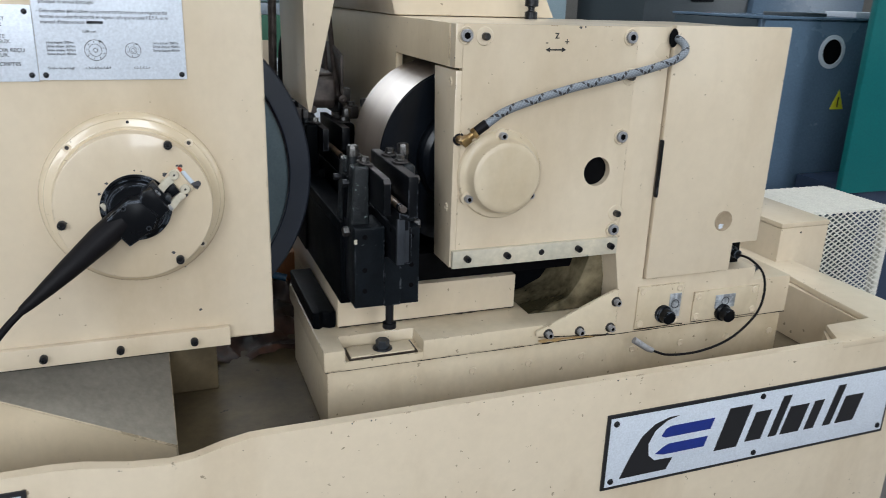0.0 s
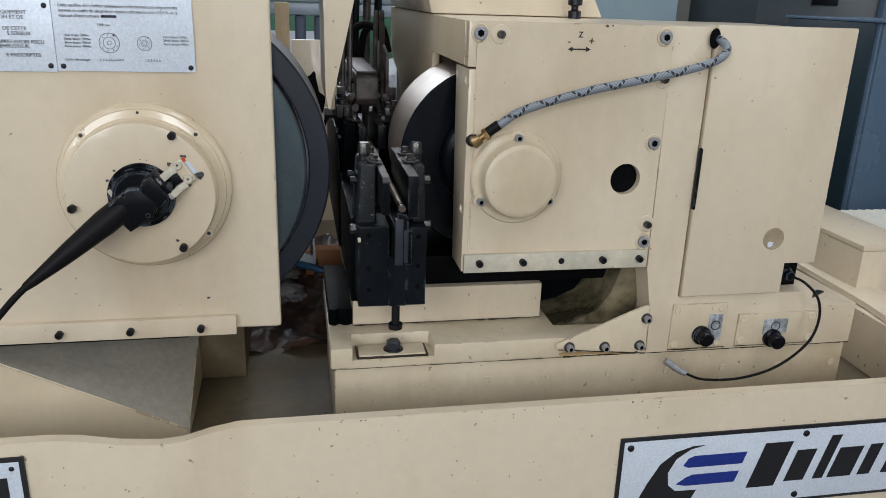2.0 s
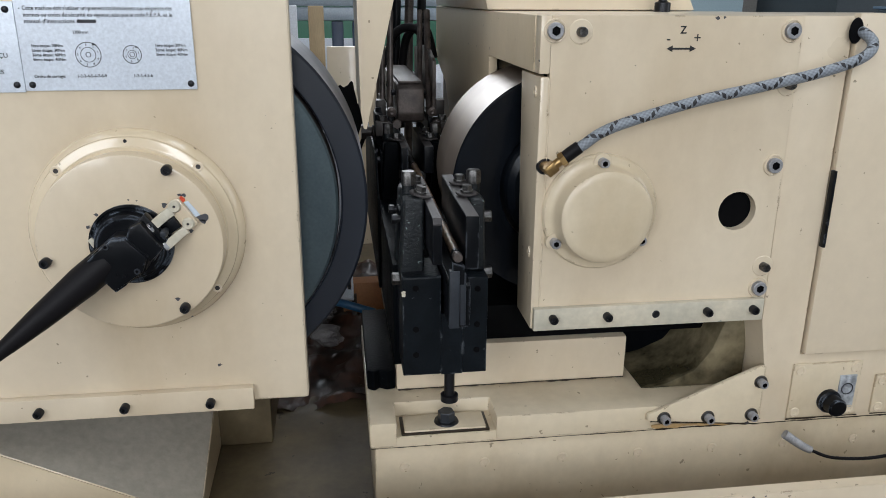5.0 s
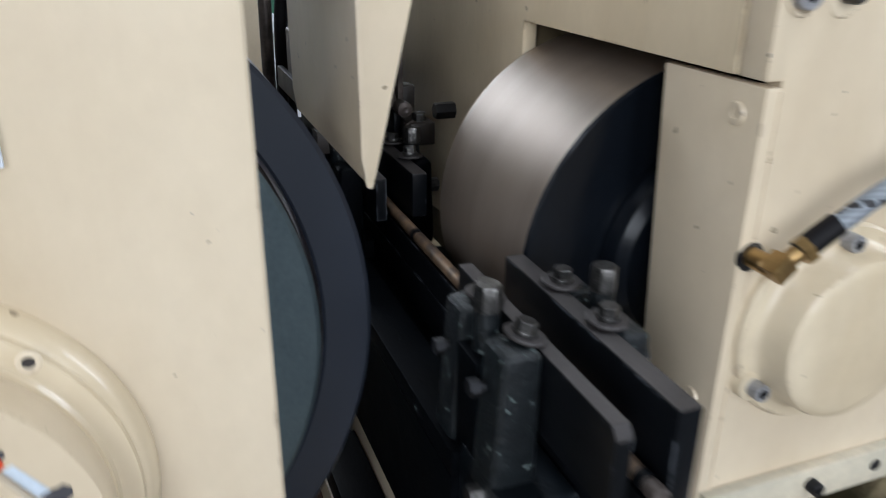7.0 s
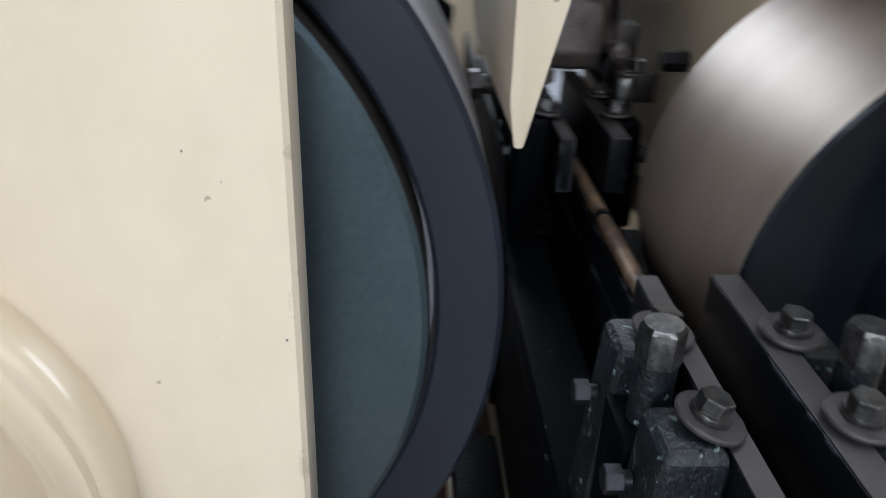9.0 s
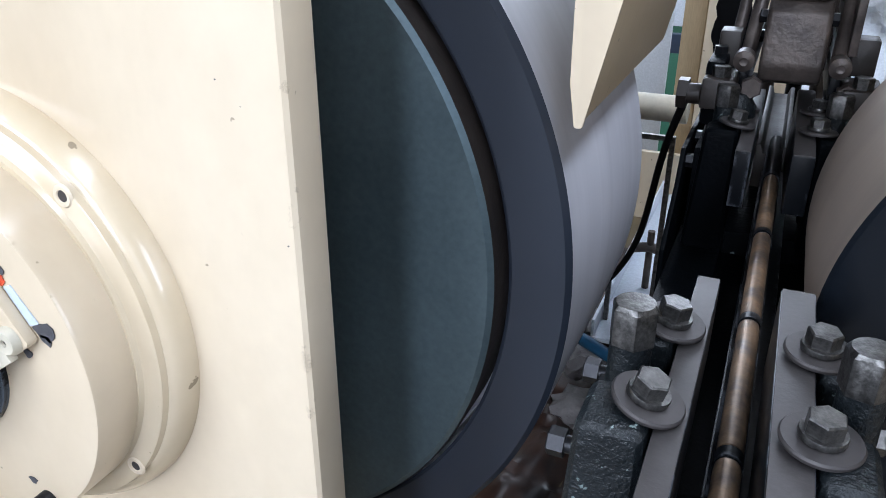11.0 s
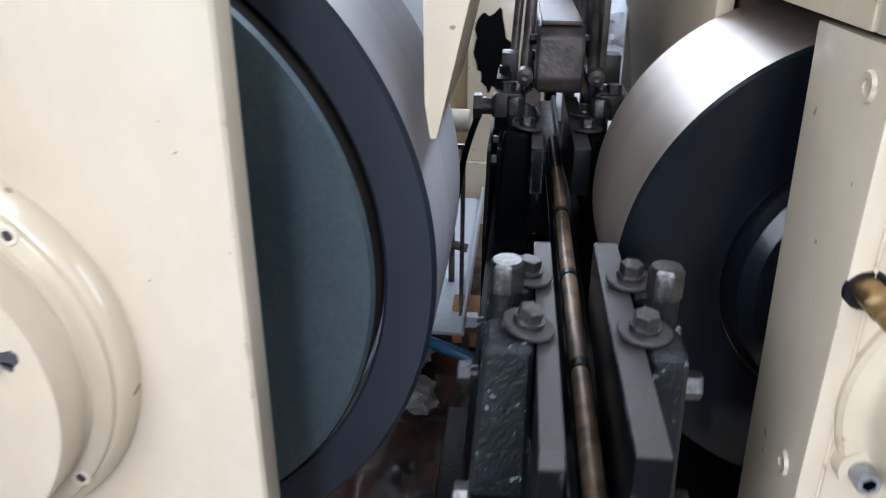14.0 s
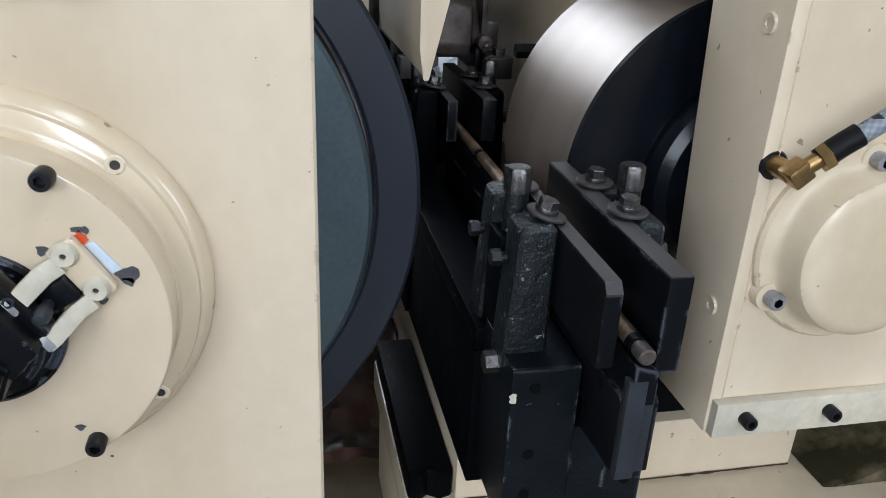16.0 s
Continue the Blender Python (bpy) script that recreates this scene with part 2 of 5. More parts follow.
REG_SIDE = surface("dark_rubber_bond_side", (0.006, 0.008, 0.0115), (0.003, 0.0042, 0.0065), 0.24, big=7, fine=300, relief=0.1, spec=0.30, wave=0.35)


def braid_material():
    m, n, l, b = nodes_of("grey_braided_hose")
    uv = n.new("ShaderNodeUVMap")
    sep = n.new("ShaderNodeSeparateXYZ")
    l.new(uv.outputs[0], sep.inputs[0])

    def math_node(op, a, c, d=None):
        k = n.new("ShaderNodeMath")
        k.operation = op
        for i, v in enumerate((a, c) if d is None else (a, c, d)):
            if hasattr(v, "is_output"):
                l.new(v, k.inputs[i])
            else:
                k.inputs[i].default_value = v
        return k.outputs[0]

    def stripe(sign, per_m, turns, width):
        s = math_node("ADD", math_node("MULTIPLY", sep.outputs["Y"], per_m), math_node("MULTIPLY", sep.outputs["X"], sign * turns))
        return math_node("LESS_THAN", math_node("ABSOLUTE", math_node("SUBTRACT", math_node("FRACT", s, 0.0), 0.5), 0.0), width)

    tracer = math_node("MAXIMUM", stripe(1, 21, 1, 0.075), stripe(-1, 21, 1, 0.075))
    dash = stripe(1, 150, 0, 0.33)
    tracer = math_node("MULTIPLY", tracer, dash)
    weave = math_node("MULTIPLY", math_node("ADD", stripe(1, 170, 8, 0.25), stripe(-1, 170, 8, 0.25)), 0.5)
    c = mix(n, l, weave, (0.15, 0.168, 0.19), (0.235, 0.258, 0.285))
    c = mix(n, l, tracer, c, (0.008, 0.008, 0.01))
    l.new(c, b.inputs["Base Color"])
    b.inputs["Roughness"].default_value = 0.45
    bump(n, l, b, weave, 0.3, 0.0005)
    return m


BRAID = braid_material()
CREAM_STAINED = surface("stained_cream_paint", (0.69, 0.585, 0.42), (0.58, 0.475, 0.32), 0.34, big=4, fine=90, relief=0.12, grain=0.08, spread=0.3, stretch=(1, 3, 0.6), smudge=0.30, worn=0.8, wave=0.25)
GRIME = surface("dark_oily_grime", (0.035, 0.022, 0.012), (0.012, 0.009, 0.006), 0.4, big=60, fine=300, relief=0.3)
SPLASH = surface("oily_brown_stained_casting", (0.26, 0.215, 0.13), (0.035, 0.03, 0.016), 0.25, big=9, fine=60, relief=0.3, spread=0.12, coat=0.3, wave=0.4)
ROUGH_CAST = surface("rough_black_casting", (0.012, 0.016, 0.0185), (0.004, 0.005, 0.006), 0.38, big=40, fine=330, relief=0.8, chips=(0.15, 0.19, 0.185), chip_level=0.63, chip_scale=150, spec=0.35, dist=0.0016)
FRONT_CAST = surface("worn_black_casting", (0.008, 0.011, 0.0145), (0.003, 0.004, 0.005), 0.36, big=30, fine=260, relief=0.5, chips=(0.13, 0.15, 0.15), chip_level=0.69, chip_scale=95, spec=0.12, worn=1.1, bare=(0.09, 0.10, 0.11))
STEEL_BLUE = surface("dull_blue_grey_steel", (0.036, 0.042, 0.052), (0.018, 0.021, 0.026), 0.38, metal=0.25, big=40, fine=300, relief=0.15)
CHUTE_GREY = surface("worn_grey_chute_face", (0.55, 0.50, 0.41), (0.38, 0.34, 0.275), 0.24, big=4, fine=90, relief=0.12, spread=0.25, wave=0.3)
SIDE_NAVY = surface("dark_navy_cabinet_paint", (0.012, 0.028, 0.042), (0.008, 0.020, 0.030), 0.4, big=3, relief=0.05)
PALE_STEEL = surface("pale_blue_grey_steel", (0.34, 0.40, 0.46), (0.26, 0.31, 0.36), 0.35, big=5)
BLACK_PIT = surface("black_pit", (0.004, 0.004, 0.005), (0.003, 0.003, 0.003), 0.7, spec=0.05)
RUSTY = surface("yellow_rust_stain", (0.36, 0.22, 0.08), (0.48, 0.34, 0.17), 0.5, big=60, fine=200)
BROWN_OIL = surface("oily_brown_steel", (0.036, 0.027, 0.022), (0.008, 0.0065, 0.006), 0.5, metal=0.15, big=45, fine=200, relief=0.3)
BROWN_HOLE = surface("shaded_cream_inside", (0.42, 0.33, 0.22), (0.30, 0.23, 0.15), 0.6)
GLASS, gn, gl_, gb = nodes_of("window_glass")
gb.inputs["Transmission Weight"].default_value, gb.inputs["Roughness"].default_value, gb.inputs["IOR"].default_value = 1.0, 0.02, 1.45

# ---------------------------------------------------------------- mesh helpers
WORLD = {}


def thing(name, label, category, at, group=""):
    e = new(name)
    e.empty_display_size = 0.02
    e.location = at
    WORLD[e] = Matrix.Translation(at)
    return tagged(e, label, category, group)


def finish(bm, material, angle=32):
    me = bpy.data.meshes.new("mesh")
    bmesh.ops.recalc_face_normals(bm, faces=bm.faces)
    bm.to_mesh(me)
    bm.free()
    me.materials.append(material)
    me.polygons.foreach_set("use_smooth", [True] * len(me.polygons))
    me.set_sharp_from_angle(angle=radians(angle))
    return me


def place(name, me, m, parent=None, label=""):
    """An object on a mesh that may be shared, at the pose m in the world, under parent."""
    ob = new(name, me)
    if parent:
        ob.parent = parent
        ob.matrix_parent_inverse = WORLD[parent].inverted()
    ob.matrix_basis = m
    WORLD[ob] = m
    return tagged(ob, label)


def part(name, bm, material, parent, label=""):
    me = finish(bm, material) if isinstance(bm, bmesh.types.BMesh) else bm
    return place(name, me, Matrix.Identity(4), parent, label)


def whole(name, bm, material, label, category, kind="", group=""):
    ob = new(name, finish(bm, material))
    WORLD[ob] = Matrix.Identity(4)
    return tagged(ob, label, category, group, kind)


def box(x0, x1, y0, y1, z0, z1, bev=0.0, seg=2, bm=None):
    b = bmesh.new()
    bmesh.ops.create_cube(b, size=1.0, matrix=Matrix.LocRotScale(((x0 + x1) / 2, (y0 + y1) / 2, (z0 + z1) / 2), None, (x1 - x0, y1 - y0, z1 - z0)))
    if bev:
        bmesh.ops.bevel(b, geom=b.edges[:], offset=bev, segments=seg, profile=0.6, affect="EDGES")
    return join(bm, b)


def join(bm, b):
    if bm is None:
        return b
    me = bpy.data.meshes.new("t")
    b.to_mesh(me)
    b.free()
    bm.from_mesh(me)
    bpy.data.meshes.remove(me)
    return bm


def moved(bm, m):
    bmesh.ops.transform(bm, matrix=m, verts=bm.verts)
    return bm


def prism(outline, axis, a, b, bev=0.0, seg=2, bm=None):
    """A flat outline drawn out along an axis. Outline: (x, z) for axis y, (y, z) for x, (x, y) for z."""
    k = bmesh.new()

    def at(p, h):
        return {"y": (p[0], h, p[1]), "x": (h, p[0], p[1]), "z": (p[0], p[1], h)}[axis]
    lo, hi = [k.verts.new(at(p, a)) for p in outline], [k.verts.new(at(p, b)) for p in outline]
    k.faces.new(lo)
    k.faces.new(hi[::-1])
    for i in range(len(outline)):
        j = (i + 1) % len(outline)
        k.faces.new((lo[j], lo[i], hi[i], hi[j]))
    bmesh.ops.recalc_face_normals(k, faces=k.faces)
    if bev:
        bmesh.ops.bevel(k, geom=k.edges[:], offset=bev, segments=seg, profile=0.6, affect="EDGES")
    return join(bm, k)


def lathe(profile, seg=48, hexes=(), m=None, bm=None, caps=True):
    """Turns (radius, height) pairs round z; the rows named in hexes follow a hexagon (radius is half the width across flats)."""
    k = bmesh.new()
    rings = []
    for i, (r, h) in enumerate(profile):
        if r == 0:
            rings.append([k.verts.new((0, 0, h))])
            continue
        row = []
        for s in range(seg):
            a = 2 * math.pi * s / seg
            q = r / math.cos((a + math.pi / 6) % (math.pi / 3) - math.pi / 6) if i in hexes else r
            row.append(k.verts.new((q * math.cos(a), q * math.sin(a), h)))
        rings.append(row)
    for p, q in zip(rings, rings[1:]):
        for s in range(seg):
            t = (s + 1) % seg
            if len(p) == 1 and len(q) == 1:
                break
            if len(p) == 1:
                k.faces.new((p[0], q[s], q[t]))
            elif len(q) == 1:
                k.faces.new((p[s], p[t], q[0]))
            else:
                k.faces.new((p[s], p[t], q[t], q[s]))
    for row in (rings[0], rings[-1]) if caps else ():
        if len(row) > 1:
            k.faces.new(row)
    bmesh.ops.recalc_face_normals(k, faces=k.faces)
    if m is not None:
        moved(k, m)
    return join(bm, k)


def front(x, y, z):
    """The pose that turns z towards the operator's side (-y)."""
    return pose(x, y, z, 90)


def smooth_path(points, steps=8):
    p = [Vector(q) for q in points]
    p = [2 * p[0] - p[1]] + p + [2 * p[-1] - p[-2]]
    out = []
    for i in range(1, len(p) - 2):
        for s in range(steps):
            t = s / steps
            out.append(0.5 * (2 * p[i] + (p[i + 1] - p[i - 1]) * t + (2 * p[i - 1] - 5 * p[i] + 4 * p[i + 1] - p[i + 2]) * t * t
                              + (3 * p[i] - p[i - 1] - 3 * p[i + 1] + p[i + 2]) * t ** 3))
    return out + [p[-2]]


def sweep(points, radius, seg=14, steps=8, bm=None):
    """A round tube along a smooth path; radius may be one number or one for each given point. Its UV: round, metres along."""
    path = smooth_path(points, steps)
    if hasattr(radius, "__len__"):
        n = len(points)
        rad = [radius[min(n - 1, i // steps)] * (1 - (i % steps) / steps) + radius[min(n - 1, i // steps + 1)] * (i % steps) / steps for i in range(len(path))]
    else:
        rad = [radius] * len(path)
    k = bmesh.new()
    uv = k.loops.layers.uv.new("UVMap")
    d = (path[1] - path[0]).normalized()
    u = d.orthogonal().normalized()
    rows, along, s = [], [], 0.0
    for i, p in enumerate(path):
        d = (path[min(i + 1, len(path) - 1)] - path[max(i - 1, 0)]).normalized()
        u = (u - d * u.dot(d)).normalized()
        v = d.cross(u)
        rows.append([k.verts.new(p + rad[i] * (u * math.cos(2 * math.pi * a / seg) + v * math.sin(2 * math.pi * a / seg))) for a in range(seg)])
        s += (p - path[i - 1]).length if i else 0
        along.append(s)
    for i in range(len(rows) - 1):
        for a in range(seg):
            b = (a + 1) % seg
            f = k.faces.new((rows[i][a], rows[i][b], rows[i + 1][b], rows[i + 1][a]))
            for loop, (q, w) in zip(f.loops, ((a, i), (a + 1, i), (a + 1, i + 1), (a, i + 1))):
                loop[uv].uv = (q / seg, along[w])
    k.faces.new(rows[0])
    k.faces.new(rows[-1])
    return join(bm, k)


def words(text, x, y, z, size, align="LEFT", shear=0.0):
    """Flat lettering on an upright face that looks to -y, as a mesh."""
    cu = bpy.data.curves.new("words", "FONT")
    cu.body, cu.size, cu.align_x, cu.shear, cu.extrude = text, size, align, shear, 0.0002
    ob = bpy.data.objects.new("words", cu)
    me = bpy.data.meshes.new_from_object(ob)
    bpy.data.objects.remove(ob)
    b = bmesh.new()
    b.from_mesh(me)
    bpy.data.meshes.remove(me)
    return moved(b, front(x, y, z))


# bolt meshes, head along +z from its seat at z = 0
def socket_head(r, h, rec=0.5):
    return lathe([(0, h * (1 - rec)), (r * 0.48, h * (1 - rec)), (r * 0.5, h), (r * 0.9, h), (r, h * 0.9), (r, -0.001)], 24, hexes=(1, 2))


def hex_head(af, h):
    return lathe([(0, h), (af * 0.455, h), (af * 0.5, h * 0.9), (af * 0.5, -0.0005)], 24, hexes=(1, 2, 3))


def two_tone(me, r, material=None):
    """Blackens the faces that lie within r of the axis (the inside of a socket or hole)."""
    me.materials.append(material or BLACK_PIT)
    for p in me.polygons:
        if math.hypot(p.center.x, p.center.y) < r:
            p.material_index = 1
    return me


SOCKET_BIG = two_tone(finish(socket_head(0.0088, 0.006), SCREW_GREY), 0.0047)
SOCKET_BLACK = finish(socket_head(0.0052, 0.009), BLACK_BOLT)
SOCKET_GREY = two_tone(finish(socket_head(0.0058, 0.009), SCREW_GREY), 0.0032)
SHANK = finish(lathe([(0.0035, -0.004), (0.0035, 0.001)], 14), BLACK_BOLT)
HEX_DARK = finish(hex_head(0.0095, 0.006), BLACK_BOLT)
HEX_SMALL = finish(hex_head(0.012, 0.008), BOLT_STEEL)
RIVET = finish(lathe([(0, 0.0022), (0.0015, 0.002), (0.003, 0.0012), (0.0034, 0)], 16), BLACK_BOLT)
PLUG = finish(lathe([(0, 0.0006), (0.003, 0.0006), (0.0032, 0.0014), (0.0062, 0.0016), (0.007, -0.0005)], 20), CREAM)
CHEESE = two_tone(finish(lathe([(0, 0.002), (0.0014, 0.0022), (0.0017, 0.0034), (0.0052, 0.0034), (0.0066, 0.001), (0.0066, -0.001)], 20), CREAM_WORN), 0.0015, GROUND_STEEL)


def chip_mesh(seed, r, material):
    """A flat flake mark with a ragged outline, facing +z."""
    rnd = random.Random(seed)
    b = bmesh.new()
    vs = [b.verts.new((r * rnd.uniform(0.45, 1.2) * math.cos(a), r * rnd.uniform(0.35, 0.9) * math.sin(a), 0)) for a in [2 * math.pi * i / 11 for i in range(11)]]
    b.faces.new(vs)
    me = bmesh.ops.extrude_face_region(b, geom=b.faces[:])
    for v in me["geom"]:
        if isinstance(v, bmesh.types.BMVert):
            v.co.z += 0.0004
    return finish(b, material)


CHIPS = [chip_mesh(i, 0.004, CHIP) for i in range(5)]

# ---------------------------------------------------------------- the hall
X0, X1, Y0, Y1, ZC = -5.0, 6.0, -4.0, 7.0, 5.0
whole("floor", box(X0 - 0.2, X1 + 0.2, Y0 - 0.2, Y1 + 0.2, -0.2, 0), CONCRETE, "grey concrete workshop floor with stains", "floor", "structure")
ceil_bm = None
edges = [X0 - 0.2] + [v for sx, w, k in SKYLIGHTS for v in (sx - w / 2, sx + w / 2)] + [X1 + 0.2]
for a, b in zip(edges[::2], edges[1::2]):
    ceil_bm = box(a, b, Y0 - 0.2, Y1 + 0.2, ZC, ZC + 0.15, bm=ceil_bm)
for sx, w, k in SKYLIGHTS:
    ceil_bm = box(sx - w / 2, sx + w / 2, Y0 - 0.2, -3.05, ZC, ZC + 0.15, bm=ceil_bm)
    ceil_bm = box(sx - w / 2, sx + w / 2, 5.45, Y1 + 0.2, ZC, ZC + 0.15, bm=ceil_bm)
whole("ceiling", ceil_bm, ROOF, "grey sheet-metal hall ceiling with skylight strips", "ceiling", "structure")
south = box(X0 - 0.2, X1 + 0.2, Y0 - 0.2, Y0, 0, 1.5)
south = box(X0 - 0.2, X1 + 0.2, Y0 - 0.2, Y0, 4.2, ZC, bm=south)
piers = [X0 - 0.2] + [v for w in WINDOWS for v in w[:2]] + [X1 + 0.2]
for a, b in zip(piers[::2], piers[1::2]):
    south = box(a, b, Y0 - 0.2, Y0, 1.5, 4.2, bm=south)
whole("wall_south", south, PLASTER, "dingy plastered hall wall with tall windows", "wall", "structure")
north = box(X0, X1, Y1, Y1 + 0.2, 0, 2.3)
north = box(X0, X1, Y1, Y1 + 0.2, 4.1, ZC, bm=north)
piers = [X0] + [v for w in REAR_WINDOWS for v in w[:2]] + [X1]
for a, b in zip(piers[::2], piers[1::2]):
    north = box(a, b, Y1, Y1 + 0.2, 2.3, 4.1, bm=north)
whole("wall_north", north, PLASTER, "dingy plastered hall wall", "wall", "structure")
whole("wall_west", box(X0 - 0.2, X0, Y0, Y1, 0, ZC), PLASTER, "dingy plastered hall wall", "wall", "structure")
east = box(X1, X1 + 0.2, Y0, Y1, 0, ez0)
east = box(X1, X1 + 0.2, Y0, Y1, ez1, ZC, bm=east)
east = box(X1, X1 + 0.2, Y0, ey0, ez0, ez1, bm=east)
east = box(X1, X1 + 0.2, ey1, Y1, ez0, ez1, bm=east)
whole("wall_east", east, PLASTER, "dingy plastered hall wall with a tall window", "wall", "structure")
ewf = None
for k in range(3):
    q = ey0 + (ey1 - ey0 - 0.05) * k / 2
    ewf = box(X1 + 0.08, X1 + 0.13, q, q + 0.05, ez0, ez1, bm=ewf)
for z in (ez0, (ez0 + ez1) / 2, ez1 - 0.05):
    ewf = box(X1 + 0.075, X1 + 0.135, ey0, ey1, z, z + 0.05, bm=ewf)
whole("window_5", ewf, FRAME_PAINT, "grey steel-framed hall window", "window", "structure")
for i, (x0, x1, share, yw, zb, zt) in enumerate([(*w, Y0 - 0.105, 1.5, 4.2) for w in WINDOWS] + [(*w, Y1 + 0.105, 2.3, 4.1) for w in REAR_WINDOWS]):
    wf = None
    for k in range(4):
        q = x0 + (x1 - x0 - 0.05) * k / 3
        wf = box(q, q + 0.05, yw - 0.025, yw + 0.025, zb, zt, bm=wf)
    for z in (zb, zb + (zt - zb) * 0.5, zt - 0.05):
        wf = box(x0, x1, yw - 0.03, yw + 0.03, z, z + 0.05, bm=wf)
    whole("window_%d" % (i + 1), wf, FRAME_PAINT, "grey steel-framed hall window", "window", "structure")

# ---------------------------------------------------------------- machine base and tray
machine_base = thing("coolant_tray", "cream-painted sheet-steel base and coolant tray of a grinding machine", "coolant tray", (0.45, 1.3, 0.0))
ZT, YF = 0.8885, 0.92
# front wall: upper edge dips where the operator stands
edge = [(-0.75, 0.886), (-0.135, 0.886), (-0.10, 0.883), (-0.05, 0.873), (0.0, 0.8685), (0.03, 0.8715), (0.065, 0.8815), (0.10, 0.888), (0.13, ZT), (1.30, ZT)]
part("front_wall", prism(edge + [(1.30, 0.06), (-0.75, 0.06)], "y", YF, YF + 0.012, 0.003), CREAM, machine_base)
lip = None
for (xa, za), (xb, zb) in zip(edge[:-2], edge[1:-1]):
    lip = prism([(xa, za - 0.004), (xb, zb - 0.004), (xb, zb + 0.0005), (xa, za + 0.0005)], "y", YF + 0.0005, YF + 0.016, bm=lip)
lip = prism([(0.13, ZT - 0.004), (1.12, ZT - 0.004), (1.12, ZT + 0.0005), (0.13, ZT + 0.0005)], "y", YF + 0.0005, YF + 0.016, bm=lip)
part("rim_lip", lip, CREAM, machine_base)
ledge = [(1.112, YF + 0.016), (1.141, 0.988), (1.249, 0.992), (1.259, 1.114), (1.274, 1.222), (1.29, 1.6), (1.36, 1.6), (1.36, YF - 0.001), (1.112, YF - 0.001)]
part("corner_ledge", prism(ledge, "z", ZT - 0.012, ZT + 0.001, 0.003), CREAM, machine_base)
part("end_wall", box(1.295, 1.307, 0.94, 2.3, 0.06, ZT - 0.013), CREAM, machine_base)
part("inner_wall", prism([(1.112, 0.952), (1.141, 0.99), (1.245, 0.995), (1.256, 1.114), (1.272, 1.6), (1.285, 1.6), (1.27, 0.98), (1.15, 0.975), (1.122, 0.95)], "z", 0.72, ZT - 0.013), CREAM, machine_base)
part("tray_floor", box(-0.74, 1.29, YF + 0.014, 2.3, 0.745, 0.765), CREAM_OILY, machine_base)
part("rear_wall", box(-0.75, 1.30, 2.302, 2.315, 0.06, 0.90), CREAM, machine_base)

# chute under the grinding wheel housing
chute = bmesh.new()
A, B, C, D = (-0.40, 1.085, 1.0), (0.010, 1.10, 0.783), (0.008, 1.30, 0.86), (-0.40, 1.30, 0.99)
E_, F_ = (-0.40, 1.06, 0.767), (0.010, 1.085, 0.767)
vs = [chute.verts.new(v) for v in (A, B, C, D, E_, F_, (0.008, 1.30, 0.767), (-0.40, 1.30, 0.767))]
for q in ((0, 1, 2, 3), (0, 4, 5, 1), (1, 5, 6, 2), (2, 6, 7, 3), (3, 7, 4, 0), (4, 7, 6, 5)):
    chute.faces.new([vs[i] for i in q])
bmesh.ops.bevel(chute, geom=chute.edges[:], offset=0.0015, segments=2, affect="EDGES")
chute_ob = part("splash_chute", chute, CREAM_STAINED, machine_base, "stained cream sheet-metal splash chute")
chute_ob.data.materials.append(CHUTE_GREY)
for p in chute_ob.data.polygons:
    if p.normal.z > 0.3 and p.area > 0.001:
        p.material_index = 1

# ---------------------------------------------------------------- bed under the control wheel slide
bed = thing("slide_bed", "cream-painted cast slide bed bolted into the tray", "machine bed", (0.68, 1.3, 0.765))
XL = 0.228
part("lower_casting", prism([(XL + 0.006, 1.078), (1.12, 1.078), (1.12, 1.75), (0.30, 1.75), (0.30, 1.374), (XL + 0.006, 1.374)], "z", 0.766, 0.8845, 0.004), CREAM_ROUGH, bed)
px0, px1, py1 = 0.262, 0.388, 1.122
top = [(XL, 1.07), (px0, 1.07), (px0, py1), (px1, py1), (px1, 1.07), (0.742, 1.07), (0.742, 1.75), (0.30, 1.75), (0.30, 1.38), (XL, 1.38)]
part("upper_casting", prism(top, "z", 0.887, 0.921, 0.003), CREAM_ROUGH, bed)
part("pocket_floor", box(px0 - 0.002, px1 + 0.002, 1.0715, py1 + 0.003, 0.8865, 0.9005), CREAM_ROUGH, bed)
part("clamp_plate", box(px0 + 0.010, px1 - 0.012, 1.075, 1.112, 0.9003, 0.906, 0.0015), CREAM_ROUGH, bed, "oil-rimmed clamp plate")
place("washer", finish(lathe([(0, 0.002), (0.015, 0.002), (0.016, 0)], 28), BLACK_BOLT), pose(0.327, 1.093, 0.906), bed)
place("clamp_bolt", finish(hex_head(0.019, 0.013), STEEL_BLUE), pose(0.327, 1.093, 0.908, 0, 0, 12), bed)
for i in range(9):
    place("plug", PLUG, front(0.272 + 0.1035 * i, 1.078, 0.852 - 0.001 * i), bed)
# cream cross slide on top of the bed and its dark way covers
slide = thing("cross_slide", "cream-painted cross slide block with blackened ways", "machine slide", (0.43, 1.3, 0.921))
part("slide_block", box(0.268, 0.583, 1.15, 1.62, 0.924, 0.985, 0.0025), CREAM, slide)
part("way_cover", prism([(0.2295, 1.160), (0.239, 1.153), (0.246, 1.161), (0.256, 1.154), (0.2672, 1.158), (0.2672, 1.372), (0.2295, 1.372)], "z", 0.9215, 0.950, 0.003), BLACK_CAST, slide, "black oily way cover")
# near-black cover stands in for the shade under the head
part("top_cover", box(0.30, 0.70, 1.16, 1.6, 0.9855, 1.035, 0.004), SHADE_OIL_BLACK, slide)
